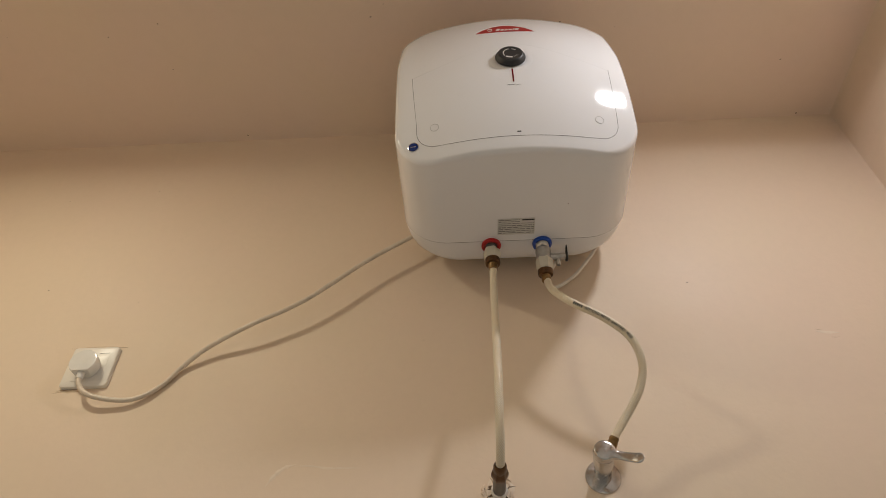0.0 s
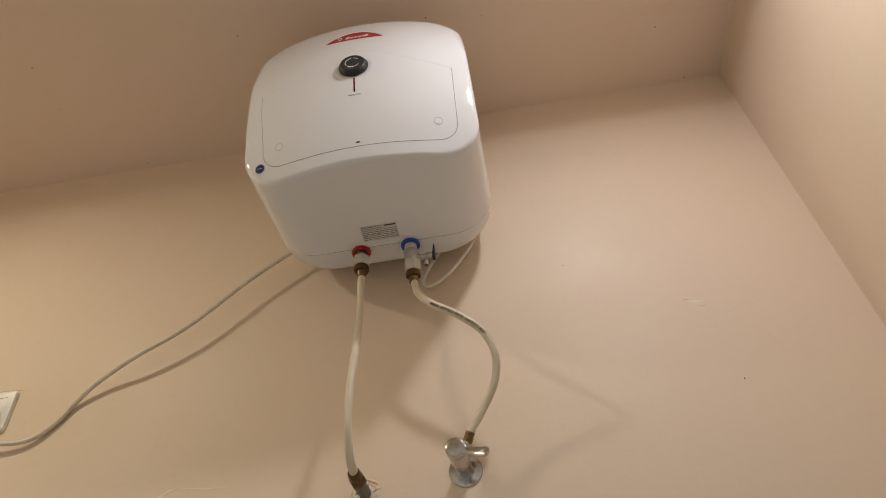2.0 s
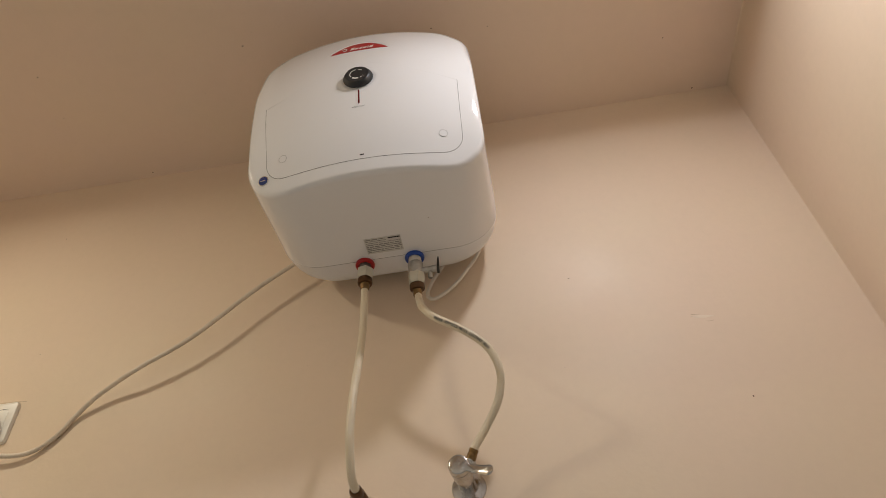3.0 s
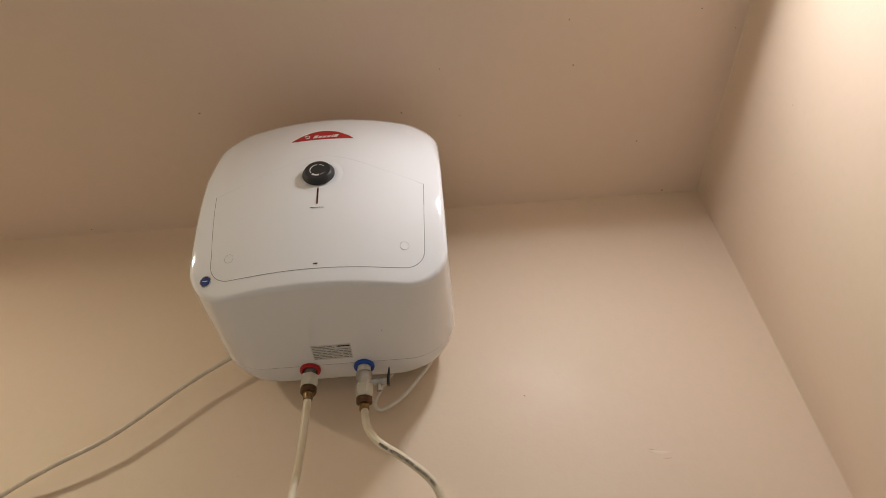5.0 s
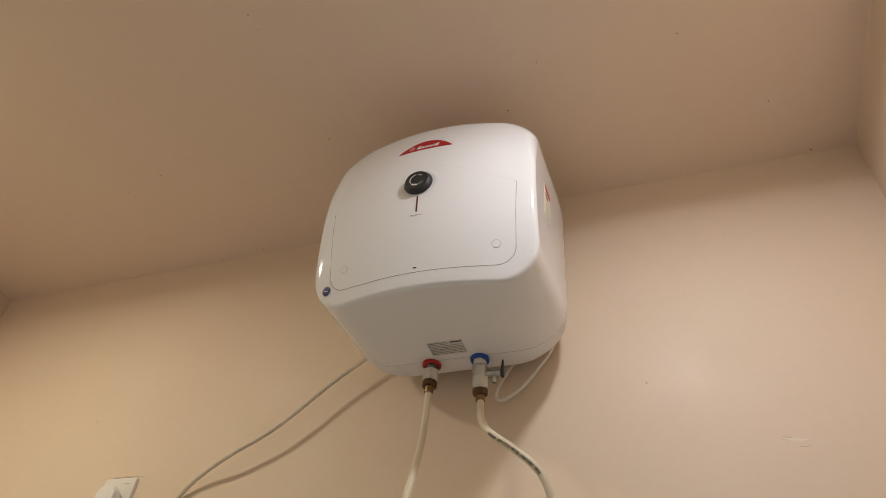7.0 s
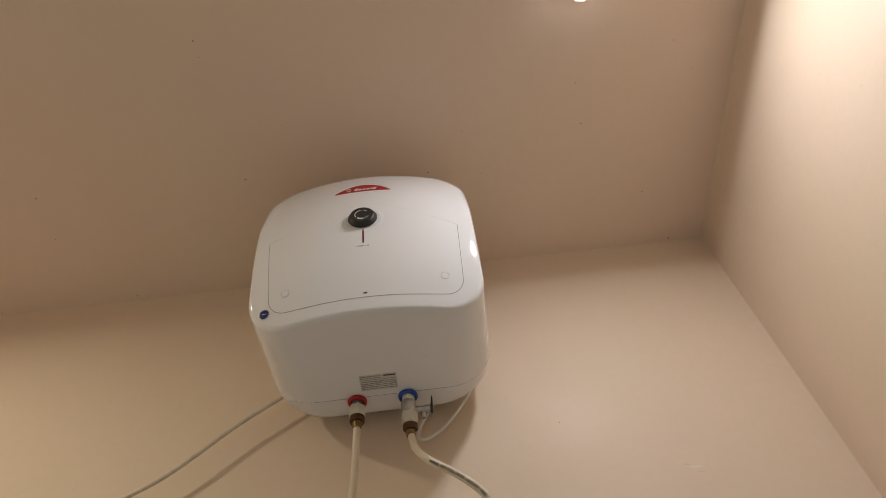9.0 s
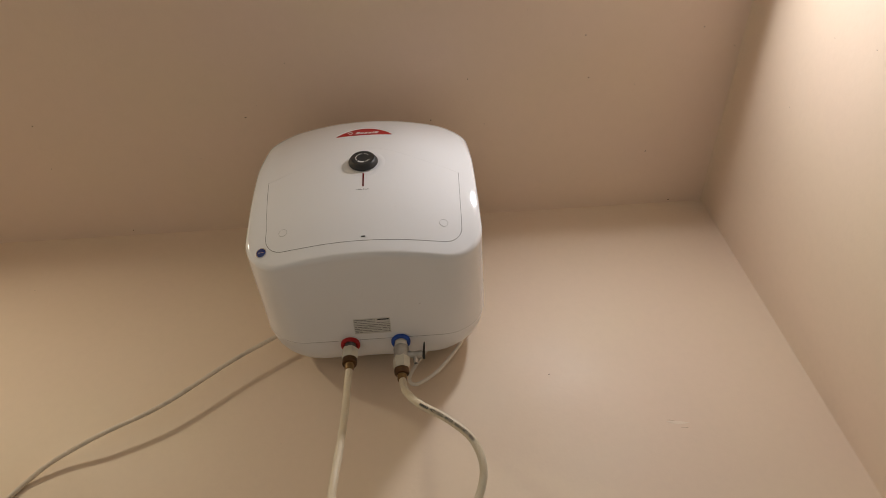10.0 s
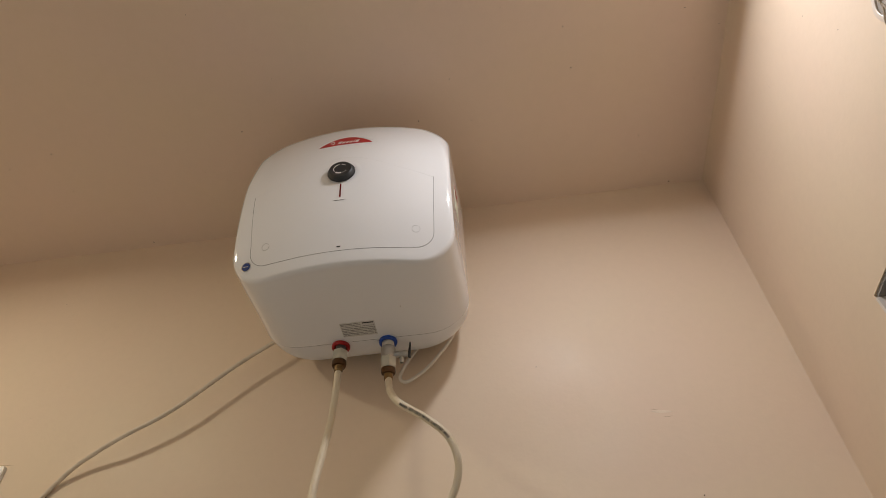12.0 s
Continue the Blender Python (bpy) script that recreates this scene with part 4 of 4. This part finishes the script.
spots += [(rng.uniform(LEFT + 0.1, RIGHT - 0.05), rng.uniform(-1.0, -0.03), rng.choice((0.0006, 0.0008))) for k in range(14)]
specks("ceiling_specks", spots, lambda u, v: Matrix.Translation((u, v, CEIL)), "scattered tiny dark specks on the ceiling")
spots = [(0.319, 2.235, 0.0018), (0.550, 1.948, 0.0018), (-0.908, 2.279, 0.0018)]
spots += [(rng.uniform(LEFT + 0.1, RIGHT - 0.05), rng.uniform(1.9, 2.6), rng.choice((0.0006, 0.0008))) for k in range(8)]
specks("wall_specks", spots, lambda u, v: Matrix.Translation((u, 0, v)) @ pose(0, 0, 0, 90), "scattered tiny dark specks on the wall")
spots = [(-0.381, 2.518, 0.0011), (-0.565, 2.351, 0.0010)] + [(rng.uniform(-0.8, -0.05), rng.uniform(2.1, 2.7), 0.0007) for k in range(4)]
specks("side_wall_specks", spots, lambda u, v: Matrix.Translation((RIGHT, u, v)) @ pose(0, 0, 0, 0, -90), "scattered tiny dark specks on the side wall")


def streak(name, pts, w, mat, label, high=0.0003):
    """A thin raised lick of filler or a scratch on the heater wall."""
    bm = bmesh.new()
    p = spline([(x, 0, z) for x, z in pts], 10)
    rows = []
    for k, q in enumerate(p):
        t = (p[min(k + 1, len(p) - 1)] - p[max(k - 1, 0)]).normalized()
        s = Vector((0, -1, 0)).cross(t)
        e = w * math.sin(math.pi * (k + 0.3) / (len(p) - 0.4)) * (0.8 + 0.5 * noise.noise(Vector((k * 0.6, w * 900, 0))))
        rows.append([bm.verts.new(q + s * e * a + Vector((0, -h, 0))) for a, h in ((-1, -0.0001), (-0.6, high), (0.6, high), (1, -0.0001))])
    for a, b in zip(rows, rows[1:]):
        for j in range(3):
            bm.faces.new((a[j], a[j + 1], b[j + 1], b[j]))
    return tagged(solid(name, bm, mat, 60), label, "wall mark", kind="structure")


streak("paint_lick", [(-0.372, 1.8935), (-0.345, 1.8930), (-0.318, 1.8885), (-0.295, 1.8880), (-0.262, 1.8870)], 0.0028, PATCH, "faint trailing lick of filler on the wall", 0.0001)
streak("paint_lick", [(-0.409, 1.861), (-0.398, 1.878), (-0.384, 1.891), (-0.366, 1.8965)], 0.0050, PATCH, "pale curved lick of filler on the wall")
streak("wall_scuff", [(0.507, 2.1160), (0.511, 2.1155), (0.516, 2.1140), (0.521, 2.1130)], 0.0011, SMUDGE, "small brown scuff on the wall")
streak("wall_scuff_pale", [(0.505, 2.1125), (0.516, 2.1100), (0.530, 2.1080), (0.546, 2.1070)], 0.0042, PATCH, "pale rubbed patch on the wall", 0.0002)
streak("wall_scuff", [(0.526, 2.0985), (0.534, 2.0975), (0.542, 2.0980)], 0.0007, SMUDGE, "faint brown rub below the scuff")
streak("grime_streak", [(-0.806, 2.1335), (-0.770, 2.1335), (-0.735, 2.1335), (-0.703, 2.1325)], 0.0008, SMEAR, "thin brown grimy line above the socket")
streak("grime_streak", [(-0.800, 2.0450), (-0.786, 2.0465), (-0.772, 2.0470), (-0.758, 2.0475)], 0.0012, SMEAR, "thin brown grimy line below the socket")
streak("grime_smudge", [(-0.792, 2.1345), (-0.765, 2.1355), (-0.735, 2.1350), (-0.712, 2.1340)], 0.0022, SMUDGE, "pale brown smudge along the socket's upper edge", 0.0001)
streak("grime_smudge", [(-0.806, 2.0400), (-0.792, 2.0430), (-0.775, 2.0420), (-0.752, 2.0435), (-0.735, 2.0430)], 0.0028, SMUDGE, "pale brown smudge along the socket's lower edge", 0.0001)


def corner_crack(z0, z1, seed):
    """A dark broken line in the painted joint of the west corner."""
    n = 9
    p = [Vector((LEFT + 0.0028 + 0.0010 * noise.noise(Vector((k * 0.8, seed, 0))), -0.0028, z0 + (z1 - z0) * k / n)) for k in range(n + 1)]
    tagged(solid("corner_crack", tube(p, lambda u: 0.0002 + 0.0007 * math.sin(math.pi * u), 6), CRACK_BROWN, 60), "dark crack in the painted corner joint", "crack", kind="structure")


for z0, z1, seed in ((2.575, 2.598, 1.0), (2.497, 2.520, 2.0), (2.532, 2.541, 3.0), (2.362, 2.392, 4.0), (2.430, 2.438, 5.0), (2.640, 2.648, 6.0)):
    corner_crack(z0, z1, seed)
